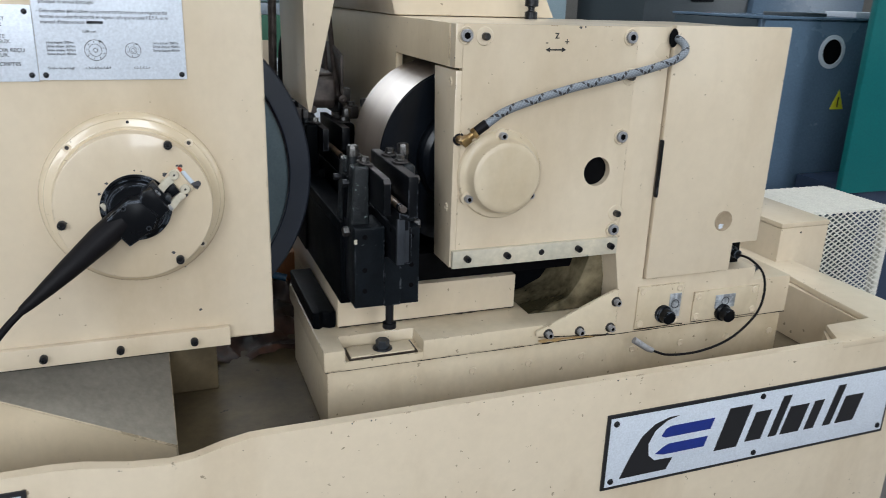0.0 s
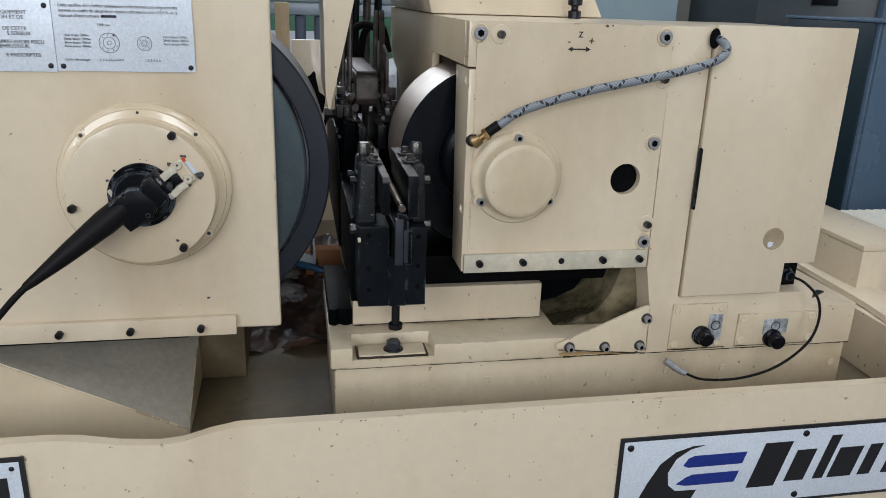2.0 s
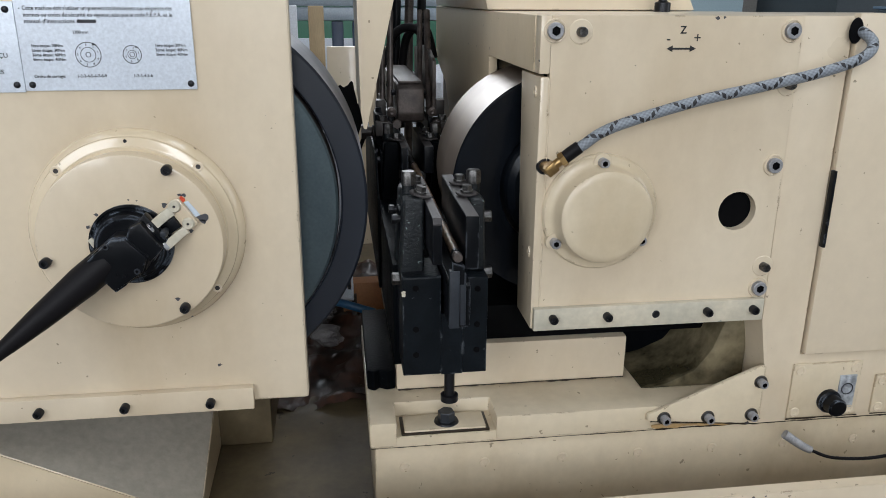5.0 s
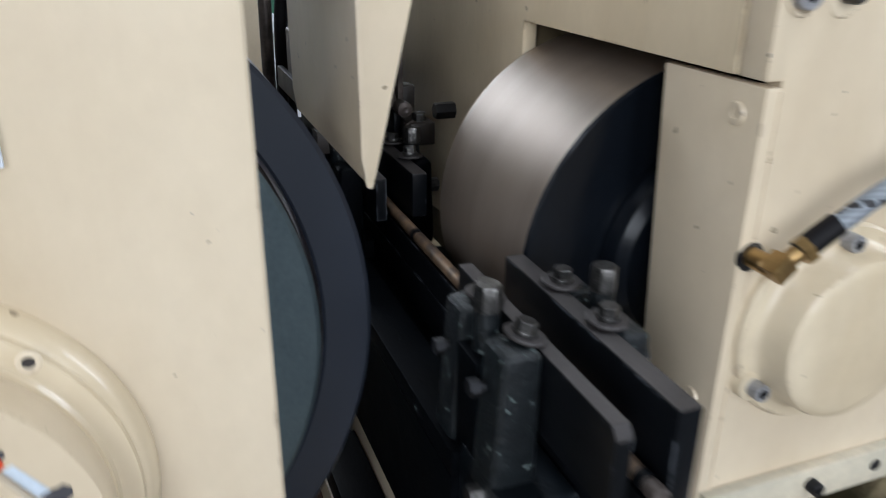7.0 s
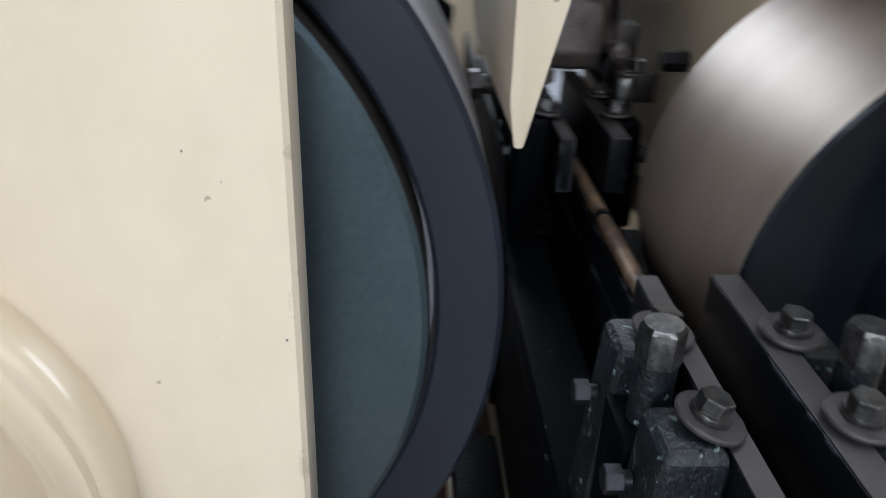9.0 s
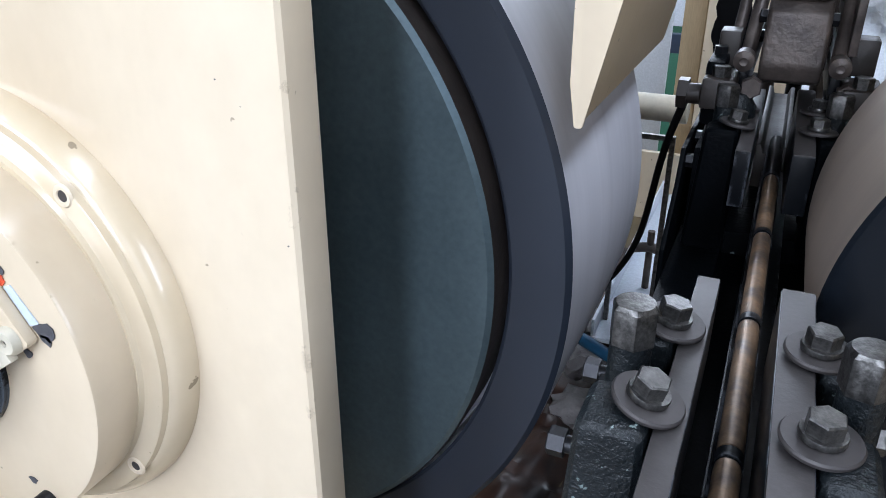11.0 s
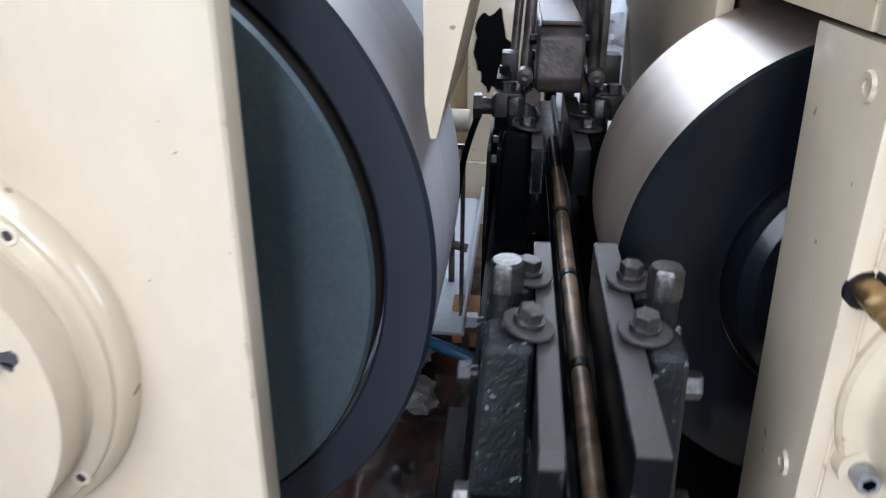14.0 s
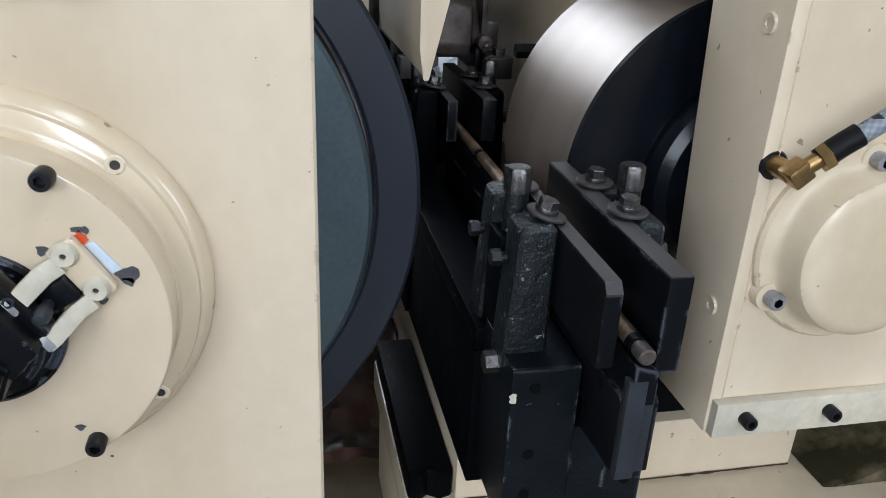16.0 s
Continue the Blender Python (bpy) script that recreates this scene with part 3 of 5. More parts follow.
part("saddle", box(0.60, 0.69, 1.22, 1.6, 0.9215, 1.045, 0.004), BLACK_CAST, slide)

# ---------------------------------------------------------------- pedestal, side boxes and covers of the control wheel head
head_ = thing("machine_headstock", "cream-painted control headstock with bolted front cover", "machine head", (0.6, 1.3, 0.921))
fx0, fx1, fz0, fz1, fy = 0.4225, 0.722, 1.042, 1.405, 1.063
# front cover plate with its round sight hole
hx, hz, hr = 0.671, 1.182, 0.0235


def plate_with_hole(x0, x1, z0, z1, y0, y1, cx, cz, r, seg=40):
    b = bmesh.new()
    lo = []
    for y in (y0, y1):
        circle = [b.verts.new((cx + r * math.cos(2 * math.pi * i / seg), y, cz + r * math.sin(2 * math.pi * i / seg))) for i in range(seg)]
        square = []
        for i in range(seg):
            a = 2 * math.pi * i / seg
            c, s = math.cos(a), math.sin(a)
            k = min(((x1 - cx) / c if c > 1e-9 else (x0 - cx) / c if c < -1e-9 else 9), ((z1 - cz) / s if s > 1e-9 else (z0 - cz) / s if s < -1e-9 else 9))
            square.append(b.verts.new((cx + k * c, y, cz + k * s)))
        corners = {}
        for X, Z in ((x1, z1), (x0, z1), (x0, z0), (x1, z0)):
            corners[(X, Z)] = b.verts.new((X, y, Z))
        lo.append((circle, square, corners))
        for i in range(seg):
            j = (i + 1) % seg
            p, q = square[i].co, square[j].co
            face = [circle[i], square[i]]
            if abs(p.x - q.x) > 1e-6 and abs(p.z - q.z) > 1e-6:
                X = p.x if min(abs(p.x - x0), abs(p.x - x1)) < 1e-6 else q.x
                Z = p.z if min(abs(p.z - z0), abs(p.z - z1)) < 1e-6 else q.z
                X, Z = (x0 if abs(X - x0) < abs(X - x1) else x1), (z0 if abs(Z - z0) < abs(Z - z1) else z1)
                face.append(corners[(X, Z)])
            b.faces.new(face + [square[j], circle[j]])
    (c0, s0, k0), (c1, s1, k1) = lo
    for i in range(seg):
        j = (i + 1) % seg
        b.faces.new((c0[i], c0[j], c1[j], c1[i]))
    for b0, b1 in zip(((x1, z1), (x0, z1), (x0, z0), (x1, z0)), ((x0, z1), (x0, z0), (x1, z0), (x1, z1))):
        b.faces.new((k0[b0], k0[b1], k1[b1], k1[b0]))
    bmesh.ops.remove_doubles(b, verts=b.verts, dist=1e-6)
    return b


part("front_cover", plate_with_hole(fx0 + 0.0112, fx1, fz0, fz1, fy, fy + 0.012, hx, hz, hr), CREAM, head_)
# the hole's shade is put into its near-black colour
part("hole_inside", lathe([(hr + 0.001, 0), (hr + 0.001, -0.07), (0, -0.07)], 40, m=front(hx, fy + 0.013, hz)), SHADE_OIL_BLACK, head_)
sidep = [(fy - 0.001, fz0 + 0.001), (1.132, fz0 + 0.001), (1.152, 1.3405), (fy - 0.001, 1.3405)]
part("side_cover", prism(sidep, "x", fx0 + 0.001, fx0 + 0.011, 0.002), CREAM, head_)
part("corner_plate", prism([(fy - 0.001, 1.3435), (1.0835, 1.3435), (1.0835, fz1), (fy - 0.001, fz1)], "x", fx0 - 0.001, fx0 + 0.011, 0.0018), CREAM, head_)
part("joint_seal", box(fx0 + 0.0035, fx0 + 0.0105, 1.0838, 1.0852, 1.345, fz1 - 0.002), GRIME, head_, "dark oily joint")
hood_side = [(1.0855, 1.3435), (1.345, 1.3435), (1.345, 1.12), (1.62, 1.10), (1.80, 1.26), (1.95, 1.30), (1.95, fz1), (1.0855, fz1)]
part("wheel_hood", prism(hood_side, "x", fx0 - 0.002, fx0 + 0.011, 0.002), CREAM_STAINED, head_, "stained cream hood above the control wheel")
part("top_cover", box(fx0 + 0.0125, fx1 - 0.001, fy + 0.0125, 1.95, fz1 - 0.012, fz1, 0.001), CREAM, head_)
# coloured near-black for the shade inside the head
part("spindle_block", box(0.60, 0.720, fy + 0.085, 1.60, 1.05, 1.392), SHADE_OIL_BLACK, head_)
part("rear_block", box(fx0 + 0.013, 0.72, 1.36, 1.94, 1.047, 1.392), CREAM_OILY, head_)
raised = [(0.415, fz1 + 0.001), (0.72, fz1 + 0.001), (0.66, 1.52), (0.39, 1.52)]
part("dresser_housing", prism(raised, "y", 1.335, 1.9, 0.004), CREAM, head_)
part("knob", lathe([(0.011, 0), (0.011, 0.012), (0.006, 0.014), (0.006, 0.02), (0.012, 0.022), (0.012, 0.035), (0, 0.036)], 24, m=pose(0.655, 1.3, fz1)), BLACK_BOLT, head_)
# bolted bottom strip
strip = part("bottom_strip", box(0.426, 0.7175, fy - 0.009, fy - 0.0003, 1.043, 1.071, 0.001), CREAM_WORN, head_, "rubbed pale green-grey strip")
for x in (0.449, 0.516, 0.643, 0.703):
    place("strip_screw", SOCKET_BLACK, front(x, fy - 0.009, 1.0585), strip)
place("strip_hole", finish(lathe([(0, 0.0005), (0.003, 0.0005), (0.004, 0.0008), (0.005, 0)], 16), BLACK_BOLT), front(0.578, fy - 0.009, 1.0575), strip)
for x, z in ((0.437, 1.389), (0.7085, 1.389), (0.709, 1.237), (0.711, 1.083)):
    seat = place("bolt_seat", finish(lathe([(0, 0.0007), (0.0102, 0.0007), (0.0108, 0.0022), (0.0122, 0.0026), (0.013, 0)], 28), CREAM), front(x, fy, z), head_)
    place("cover_bolt", SOCKET_BIG, front(x, fy - 0.0007, z), seat)
for x, z in ((0.466, 1.388), (0.7135, 1.330), (0.7135, 1.111)):
    seat = place("stud_seat", finish(lathe([(0, 0.001), (0.0125, 0.001), (0.0135, 0)], 28), CREAM), front(x, fy, z), head_)
    place("stud", finish(lathe([(0, 0.010), (0.0045, 0.010), (0.0055, 0.008), (0.0055, 0)], 18), BOLT_STEEL), front(x, fy - 0.001, z), seat)
# round bearing cap
ccx, ccz = 0.4975, 1.186
cap = part("bearing_cap", lathe([(0.0685, 0), (0.0685, 0.004), (0.0665, 0.0065), (0.0605, 0.007), (0.0580, 0.0085), (0.0555, 0.012), (0.0545, 0.026), (0.0530, 0.0295), (0.0500, 0.0315), (0.045, 0.0322), (0, 0.0325)], 72, m=front(ccx + 0.0025, fy, ccz + 0.001)), CREAM_ROUGH, head_, "domed cream bearing cap")
for a in (90, 212, 328):
    x, z = ccx + 0.0605 * math.cos(radians(a)), ccz + 0.0605 * math.sin(radians(a))
    boss = place("screw_boss", finish(lathe([(0.0105, 0), (0.010, 0.0085), (0, 0.009)], 20), CREAM_ROUGH), front(x, fy, z), cap)
    place("cap_screw", SOCKET_GREY, front(x, fy - 0.009, z), boss)
part("weld_bead", sweep([(fx0 + 0.0115, fy - 0.0006, fz0 + 0.004), (fx0 + 0.0112, fy - 0.0006, 1.15), (fx0 + 0.0117, fy - 0.0006, 1.25), (fx0 + 0.0113, fy - 0.0006, 1.338)], 0.0011, 8, 10), CREAM, head_)
for y, z in ((1.082, 1.323), (1.082, 1.135)):
    place("plug", PLUG, pose(fx0 + 0.0008, y, z, 0, -90, 0), head_)
# hand-drawn direction mark
mark = part("direction_mark", words("z", 0.578, fy - 0.0003, 1.386, 0.018), MARKER, head_, "hand-drawn axis mark")
for t, x in (("-", 0.563), ("+", 0.594)):
    part("sign", words(t, x, fy - 0.0003, 1.376, 0.016), MARKER, mark)
part("arrow", prism([(0.564, 1.370), (0.571, 1.3735), (0.571, 1.371), (0.591, 1.371), (0.591, 1.3735), (0.598, 1.370), (0.591, 1.3665), (0.591, 1.369), (0.571, 1.369), (0.571, 1.3665)], "y", fy - 0.0006, fy + 0.001), MARKER, mark)

# column and door box
column = thing("column_cabinet", "cream-painted side column with a hinged service door", "machine cabinet", (0.92, 1.2, 0.886))
part("column", prism([(0.7235, 1.405), (0.7865, 1.405), (0.7865, 0.985), (1.032, 0.985), (1.032, 0.960), (1.119, 0.960), (1.119, 0.8865), (0.742, 0.8865), (0.7405, 0.96), (0.7265, 1.036)], "y", 1.068, 1.35, 0.002), CREAM, column)
door = [(0.789, 0.987), (0.964, 0.987), (0.964, 1.038), (1.018, 1.038), (1.018, 1.408), (0.789, 1.408)]
service_door = part("service_door", prism(door, "y", 1.062, 1.075, 0.002), CREAM, column)
part("door_hole", lathe([(0, 0.0006), (0.0165, 0.0006), (0.0175, 0.0012), (0.0185, 0)], 32, m=front(0.936, 1.062, 1.081)), BROWN_HOLE, service_door, "open finger hole")
place("hole_edge", chip_mesh(14, 0.007, WHITE), front(0.931, 1.0613, 1.072), service_door)
part("hinge", box(0.7855, 0.7895, 1.0575, 1.066, 1.133, 1.229, 0.0015), BLACK_STEEL, column)
part("cabinet_body", box(0.789, 1.016, 1.0755, 1.36, 1.04, 1.404, 0.002), CREAM, column)
part("cabinet_foot", box(0.789, 0.962, 1.0755, 1.36, 0.9865, 1.039), CREAM, column)
# solid near-black block painted as a shaded recess
part("cable_recess", box(0.966, 1.016, 1.10, 1.30, 0.961, 1.037), SHADE_OIL_BLACK, column)
part("slot", prism([(1.040, 1.10), (1.052, 1.094), (1.092, 1.118), (1.084, 1.126)], "z", 0.9585, 0.9625), BLACK_BOLT, column)
# small control plates
for x0, x1, z0, z1, kx, kz in ((0.779, 0.876, 0.893, 0.972, 0.834, 0.917), (0.899, 1.045, 0.893, 0.950, 0.965, 0.905)):
    pl = part("control_plate", box(x0, x1, 1.0645, 1.0679, z0, z1, 0.0015), CREAM_ROUGH, column)
    tag = part("dial_tag", box(kx + (0.012 if x0 < 0.8 else -0.018), kx + (0.036 if x0 < 0.8 else 0.026), 1.063, 1.0645, kz + (-0.012 if x0 < 0.8 else 0.008), kz + (0.036 if x0 < 0.8 else 0.034), 0.0005), SCRATCHED_TAG, pl, "scratched aluminium dial tag")
    part("dial_print", lathe([(0.0085, 0), (0.0085, 0.0004), (0.007, 0.0004), (0.007, 0)], 28, m=front(kx + (0.024 if x0 < 0.8 else 0.004), 1.0629, kz + (0.016 if x0 < 0.8 else 0.021)), caps=False), INK, tag)
    part("knob", lathe([(0.016, 0), (0.016, 0.006), (0.0125, 0.008), (0.0125, 0.022), (0.011, 0.024), (0, 0.024)], 32, m=front(kx, 1.0645, kz)), PLASTIC, pl, "black plastic knob")
    for x, z in ((x0 + 0.010, z0 + 0.009), (x1 - 0.010, z1 - 0.009), (x0 + 0.010, z1 - 0.009), (x1 - 0.010, z0 + 0.009)):
        place("screw", PLUG, front(x, 1.0645, z), pl)
# triangular gusset
gus = part("gusset_plate", prism([(0.584, 0.905), (0.738, 0.890), (0.738, 0.974), (0.730, 0.974), (0.584, 0.914)], "y", 1.0615, 1.0675, 0.002), CREAM_ROUGH, column, "chipped triangular gusset plate")
for x, z in ((0.606, 0.908), (0.666, 0.9055), (0.726, 0.905), (0.733, 0.952)):
    w = place("washer", finish(lathe([(0, 0.0016), (0.0085, 0.0016), (0.009, 0)], 24), BOLT_STEEL), front(x, 1.0615, z), gus)
    place("gusset_screw", SOCKET_GREY, front(x, 1.0600, z), w)
# curved splash wall behind the gusset
part("splash_wall", prism([(0.738, 1.036), (0.708, 1.036), (0.702, 1.01), (0.690, 0.975), (0.668, 0.945), (0.630, 0.928), (0.595, 0.9218), (0.738, 0.9218)], "y", 1.115, 1.45, 0.003), SPLASH, column, "oil-stained splash wall")

# ---------------------------------------------------------------- grinding wheel housing
housing = thing("grinding_wheel_housing", "cream-painted grinding wheel housing with a thick front door", "machine housing", (-0.2, 1.3, 0.95))
part("front_door", box(-0.75, 0.157, 1.074, 1.097, 0.962, 1.95, 0.0045, 3), CREAM, housing)
part("shell", box(-0.75, -0.30, 1.099, 1.75, 0.962, 1.95), CREAM, housing)
# near-black sheets put the housing's inner shade into the colour
part("inner_wall", box(-0.298, 0.06, 1.40, 1.75, 0.90, 1.95), SHADE_OIL_BLACK, housing)
part("inner_shade", box(-0.298, 0.02, 1.0975, 1.15, 0.94, 1.95), SHADE_OIL_BLACK, housing)
# unseen block, added to keep skylight off the wheel flange
part("unseen_light_block", box(-0.298, 0.145, 1.0978, 1.399, 1.445, 1.95), SHADE_OIL_BLACK, housing)
part("support_foot", box(0.0, 0.086, 1.295, 1.45, 0.767, 0.955, 0.003), CREAM_OILY, housing)
lower = part("lower_strip", box(-0.75, 0.093, 1.063, 1.0737, 0.957, 0.985, 0.0015), CREAM, housing)
for x in (-0.241, -0.146, -0.052, 0.044):
    place("strip_screw", SOCKET_BLACK, front(x, 1.063, 0.970), lower)
gx, gz = -0.0140, 1.177
rgx, rgz = gx - 0.0012, gz + 0.0008
flange = part("bearing_ring", lathe([(0.1132, -0.001), (0.1130, 0.0030), (0.1118, 0.0072), (0.1100, 0.0102), (0.1078, 0.0122), (0.1064, 0.0127), (0.1056, 0.0158), (0.1048, 0.0163), (0.0982, 0.0164), (0.0966, 0.0170), (0.0952, 0.0190), (0.0, 0.0190)], 96, m=front(rgx, 1.074, rgz)), CREAM_RING, housing, "cream turned bearing ring")
for a in (46, 135, 225, 321, 90):
    x, z = rgx + 0.1018 * math.cos(radians(a)), rgz + 0.1018 * math.sin(radians(a))
    if a == 90:
        place("oil_hole", finish(lathe([(0, 0.0004), (0.0018, 0.0004), (0.0021, 0)], 16), BLACK_BOLT), front(x, 1.0579, z), flange)
    else:
        place("screw_seat", two_tone(finish(lathe([(0, 0.0003), (0.0026, 0.0003), (0.0029, 0.0008), (0.0045, 0.0009), (0.0055, 0)], 20), CREAM), 0.0021, GROUND_STEEL), front(x, 1.0579, z), flange)
lid = part("round_lid", lathe([(0.0943, -0.006), (0.0943, 0.0225), (0.0935, 0.0240), (0.0918, 0.0245), (0, 0.0245)], 96, m=front(rgx, 1.0565, rgz - 0.002)), CREAM, flange, "round cream lid")
for x, z in ((0.0295, 1.2545), (0.0335, 1.1035), (-0.1005, 1.160)):
    place("lid_screw", SOCKET_BLACK, front(x, 1.032, z), flange)
for i, (x, y, z, s) in enumerate(((0.026, 1.0318, 1.113, 0.7), (-0.099, 1.0318, 1.160, 1.5), (0.056, 1.0735, 1.012, 0.7), (-0.045, 1.0318, 1.209, 0.6), (-0.052, 1.0318, 1.187, 0.7))):
    place("paint_flake", CHIPS[i % 5], front(x, y, z) @ Matrix.Scale(s, 4), housing)
for i, (x, y, z, s) in enumerate(((0.137, 1.0738, 1.293, 0.07), (0.1525, 1.0738, 1.24, 0.14), (0.127, 1.0738, 1.302, 0.13))):
    place("paint_flake", CHIPS[i % 5], front(x, y, z) @ Matrix.Scale(s, 4), housing)

# instruction plates
def rivets(ob, x0, x1, z0, z1, y):
    for x, z in ((x0, z0), (x1, z0), (x0, z1), (x1, z1)):
        place("rivet", RIVET, front(x, y, z), ob)


yp = 1.0708
plate = thing("instruction_plate", "aluminium instruction plate with black French text on the housing door", "sign plate", (-0.024, 1.072, 1.33))
part("plate", box(-0.108, 0.060, yp, 1.0737, 1.330, 1.50, 0.0008), PLATE_METAL, plate)
rivets(plate, -0.101, 0.054, 1.336, 1.494, yp)
ps = 0.0060
LINES = [
    (-0.100, 1.4265, "instructions peut causer la cassure de la meule et"), (-0.100, 1.4190, "provoquer de sérieux dommages."), (-0.1035, 1.4085, "•"),
    (-0.100, 1.4085, "Cette machine doit s'utiliser uniquement conformément aux exigences des"), (-0.100, 1.4022, "normes ou codes de sécurité en vigueur, tels que le code F.E.P.A. et le"),
    (-0.100, 1.3960, "manual d'instructions de"), (-0.056, 1.3860, "1300 min"),
    (-0.097, 1.3730, "1ère étape: 20Nm"), (-0.097, 1.3685, "2ème étape: 30Nm"), (-0.097, 1.3640, "3ème étape: 40Nm"), (-0.097, 1.3595, "4ème étape: 40Nm"),
    (0.022, 1.3730, "1ère étape: 20Nm"), (0.022, 1.3685, "2ème étape: 40Nm"), (0.022, 1.3640, "3ème étape: 40Nm"),
    (-0.098, 1.3430, "Ordre de serrage:"), (-0.057, 1.3430, "1-2-3-4-5-6-7-8-9"), (-0.002, 1.3430, "1-2-3-4-5-6"),
]
for x, z, t in LINES:
    long = len(t) > 40
    b = words(t, 0, 0, 0, ps if len(t) > 22 else 0.0044)
    w = max((v.co.x for v in b.verts), default=1)
    want = 0.142 if len(t) > 60 else 0.118 if long else 0.060 if len(t) > 27 else None
    sx = want / w if want else 0.93
    moved(b, Matrix.Translation((x, yp - 0.0003, z)) @ Matrix.Diagonal((sx, 1, 1, 1)))
    part("lettering", b, INK, plate)
part("name_bar", box(-0.050, -0.032, yp - 0.0005, yp, 1.3962, 1.3995), INK, plate)
for cx, r, k, inner in ((-0.0435, 0.0125, 9, 0.0075), (-0.001, 0.0092, 6, 0.0045)):
    dia = part("diagram", lathe([(r, 0), (r, 0.0004), (r - 0.0006, 0.0004), (r - 0.0006, 0)], 40, m=front(cx, yp, 1.3655), caps=False), INK, plate)
    part("inner_circle", lathe([(inner, 0), (inner, 0.0004), (inner - 0.0005, 0.0004), (inner - 0.0005, 0)], 32, m=front(cx, yp, 1.3655), caps=False), INK, dia)
    part("centre_circle", lathe([(0.0026, 0), (0.0026, 0.0004), (0.0021, 0.0004), (0.0021, 0)], 24, m=front(cx, yp, 1.3655), caps=False), INK, dia)
    for i in range(k):
        a = 2 * math.pi * i / k + 0.3
        part("numeral", words(str(i + 1), cx + (r - 0.0025) * math.cos(a), yp - 0.0003, 1.3655 + (r - 0.0025) * math.sin(a) - 0.0012, 0.0032, "CENTER"), INK, dia)
    part("arrow_head", prism([(cx + r * 0.45, 1.3655 + r * 0.95), (cx + r * 0.75, 1.3655 + r * 0.75), (cx + r * 0.35, 1.3655 + r * 0.72)], "y", yp - 0.0005, yp), INK, dia)
plate2 = thing("warning_plate", "aluminium warning plate with black French capitals on the housing door", "sign plate", (-0.24, 1.072, 1.329))
part("plate", box(-0.36, -0.1085, yp + 0.0005, 1.0737, 1.3285, 1.4165, 0.0008), PLATE_METAL, plate2)
rivets(plate2, -0.353, -0.116, 1.336, 1.409, yp + 0.0005)
for z, t in ((1.3985, "QUEMENT"), (1.3925, "ION ET DE"), (1.3790, "DE CETTE"), (1.3730, "S SERIEUX."), (1.3630, "APRES AVOIR REÇU"), (1.3575, "EMPLOYEUR."), (1.3470, "E PRESCRIPTES")):
    ind = {"QUEMENT": -0.137, "ION ET DE": -0.141, "DE CETTE": -0.139, "S SERIEUX.": -0.133, "APRES AVOIR REÇU": -0.120, "EMPLOYEUR.": -0.137, "E PRESCRIPTES": -0.126}[t]
    part("lettering", words(t, ind, yp, z, 0.0062, "RIGHT"), PLATE_BLACK, plate2)

# maker's plate with plain shapes for its emblem
badge = thing("maker_plate", "black-edged aluminium maker's plate with dark emblem shapes on the tray front", "sign plate", (0.95, 0.917, 0.69))
bx0, bx1, bz0, bz1 = 0.643, 1.252, 0.688, 0.826
part("border", box(bx0, bx1, 0.9168, YF - 0.0002, bz0, bz1, 0.0008), PLATE_BLACK, badge)
part("plate", box(bx0 + 0.006, bx1 - 0.006, 0.9158, 0.9166, bz0 + 0.006, bz1 - 0.006, 0.0003), PLATE_METAL, badge)
for x, z in ((bx0 + 0.016, bz1 - 0.016), (bx0 + 0.016, bz0 + 0.016), ((bx0 + bx1) / 2, bz1 - 0.014), ((bx0 + bx1) / 2, bz0 + 0.014), (bx1 - 0.016, bz1 - 0.016), (bx1 - 0.016, bz0 + 0.016)):
    place("rivet", RIVET, front(x, 0.9158, z) @ Matrix.Scale(1.6, 4), badge)


def shear_box(x0, x1, z0, z1, k=0.28):
    return [(x0 + k * (z0 - bz0), z0), (x1 + k * (z0 - bz0), z0), (x1 + k * (z1 - bz0), z1), (x0 + k * (z1 - bz0), z1)]


ye, yg = 0.9152, 0.9158
swoosh = [(0.675, 0.706), (0.765, 0.706), (0.775, 0.727), (0.740, 0.728), (0.727, 0.740), (0.724, 0.762), (0.735, 0.785), (0.756, 0.800), (0.779, 0.8055), (0.760, 0.8055), (0.733, 0.797), (0.710, 0.778), (0.692, 0.745)]
part("emblem", prism(swoosh, "y", ye, yg), PLATE_BLACK, badge)
for z0, z1 in ((0.768, 0.788), (0.736, 0.755)):
    part("blue_bar", prism([(0.748 - (0.788 - z1) * 0.25, z0 + 0.004), (0.756, z0), (0.835 + (z0 - 0.73) * 0.28, z0), (0.841 + (z0 - 0.73) * 0.28, z1), (0.765, z1), (0.755, z1 - 0.004)], "y", ye, yg), PLATE_BLUE, badge)
for x0, x1, z0, z1 in ((0.850, 0.897, 0.722, 0.800), (0.912, 0.946, 0.728, 0.783), (0.962, 0.980, 0.728, 0.805), (0.988, 1.030, 0.728, 0.781), (1.042, 1.064, 0.728, 0.783), (1.085, 1.103, 0.728, 0.806), (1.114, 1.157, 0.728, 0.781)):
    part("letter_bar", prism(shear_box(x0, x1, z0, z1), "y", ye, yg), PLATE_BLACK, badge)
badge2 = thing("small_badge", "small dark-lettered aluminium badge on the tray front", "sign plate", (-0.24, 0.917, 0.77))
part("border", box(-0.50, -0.163, 0.9168, YF - 0.0002, 0.760, 0.868, 0.0008), PLATE_BLACK, badge2)
part("plate", box(-0.494, -0.169, 0.9158, 0.9166, 0.766, 0.862, 0.0003), PLATE_METAL, badge2)
part("letter_bar", box(-0.24, -0.185, ye, yg, 0.79, 0.84), PLATE_BLACK, badge2)
place("rivet", RIVET, front(-0.178, 0.9158, 0.853), badge2)

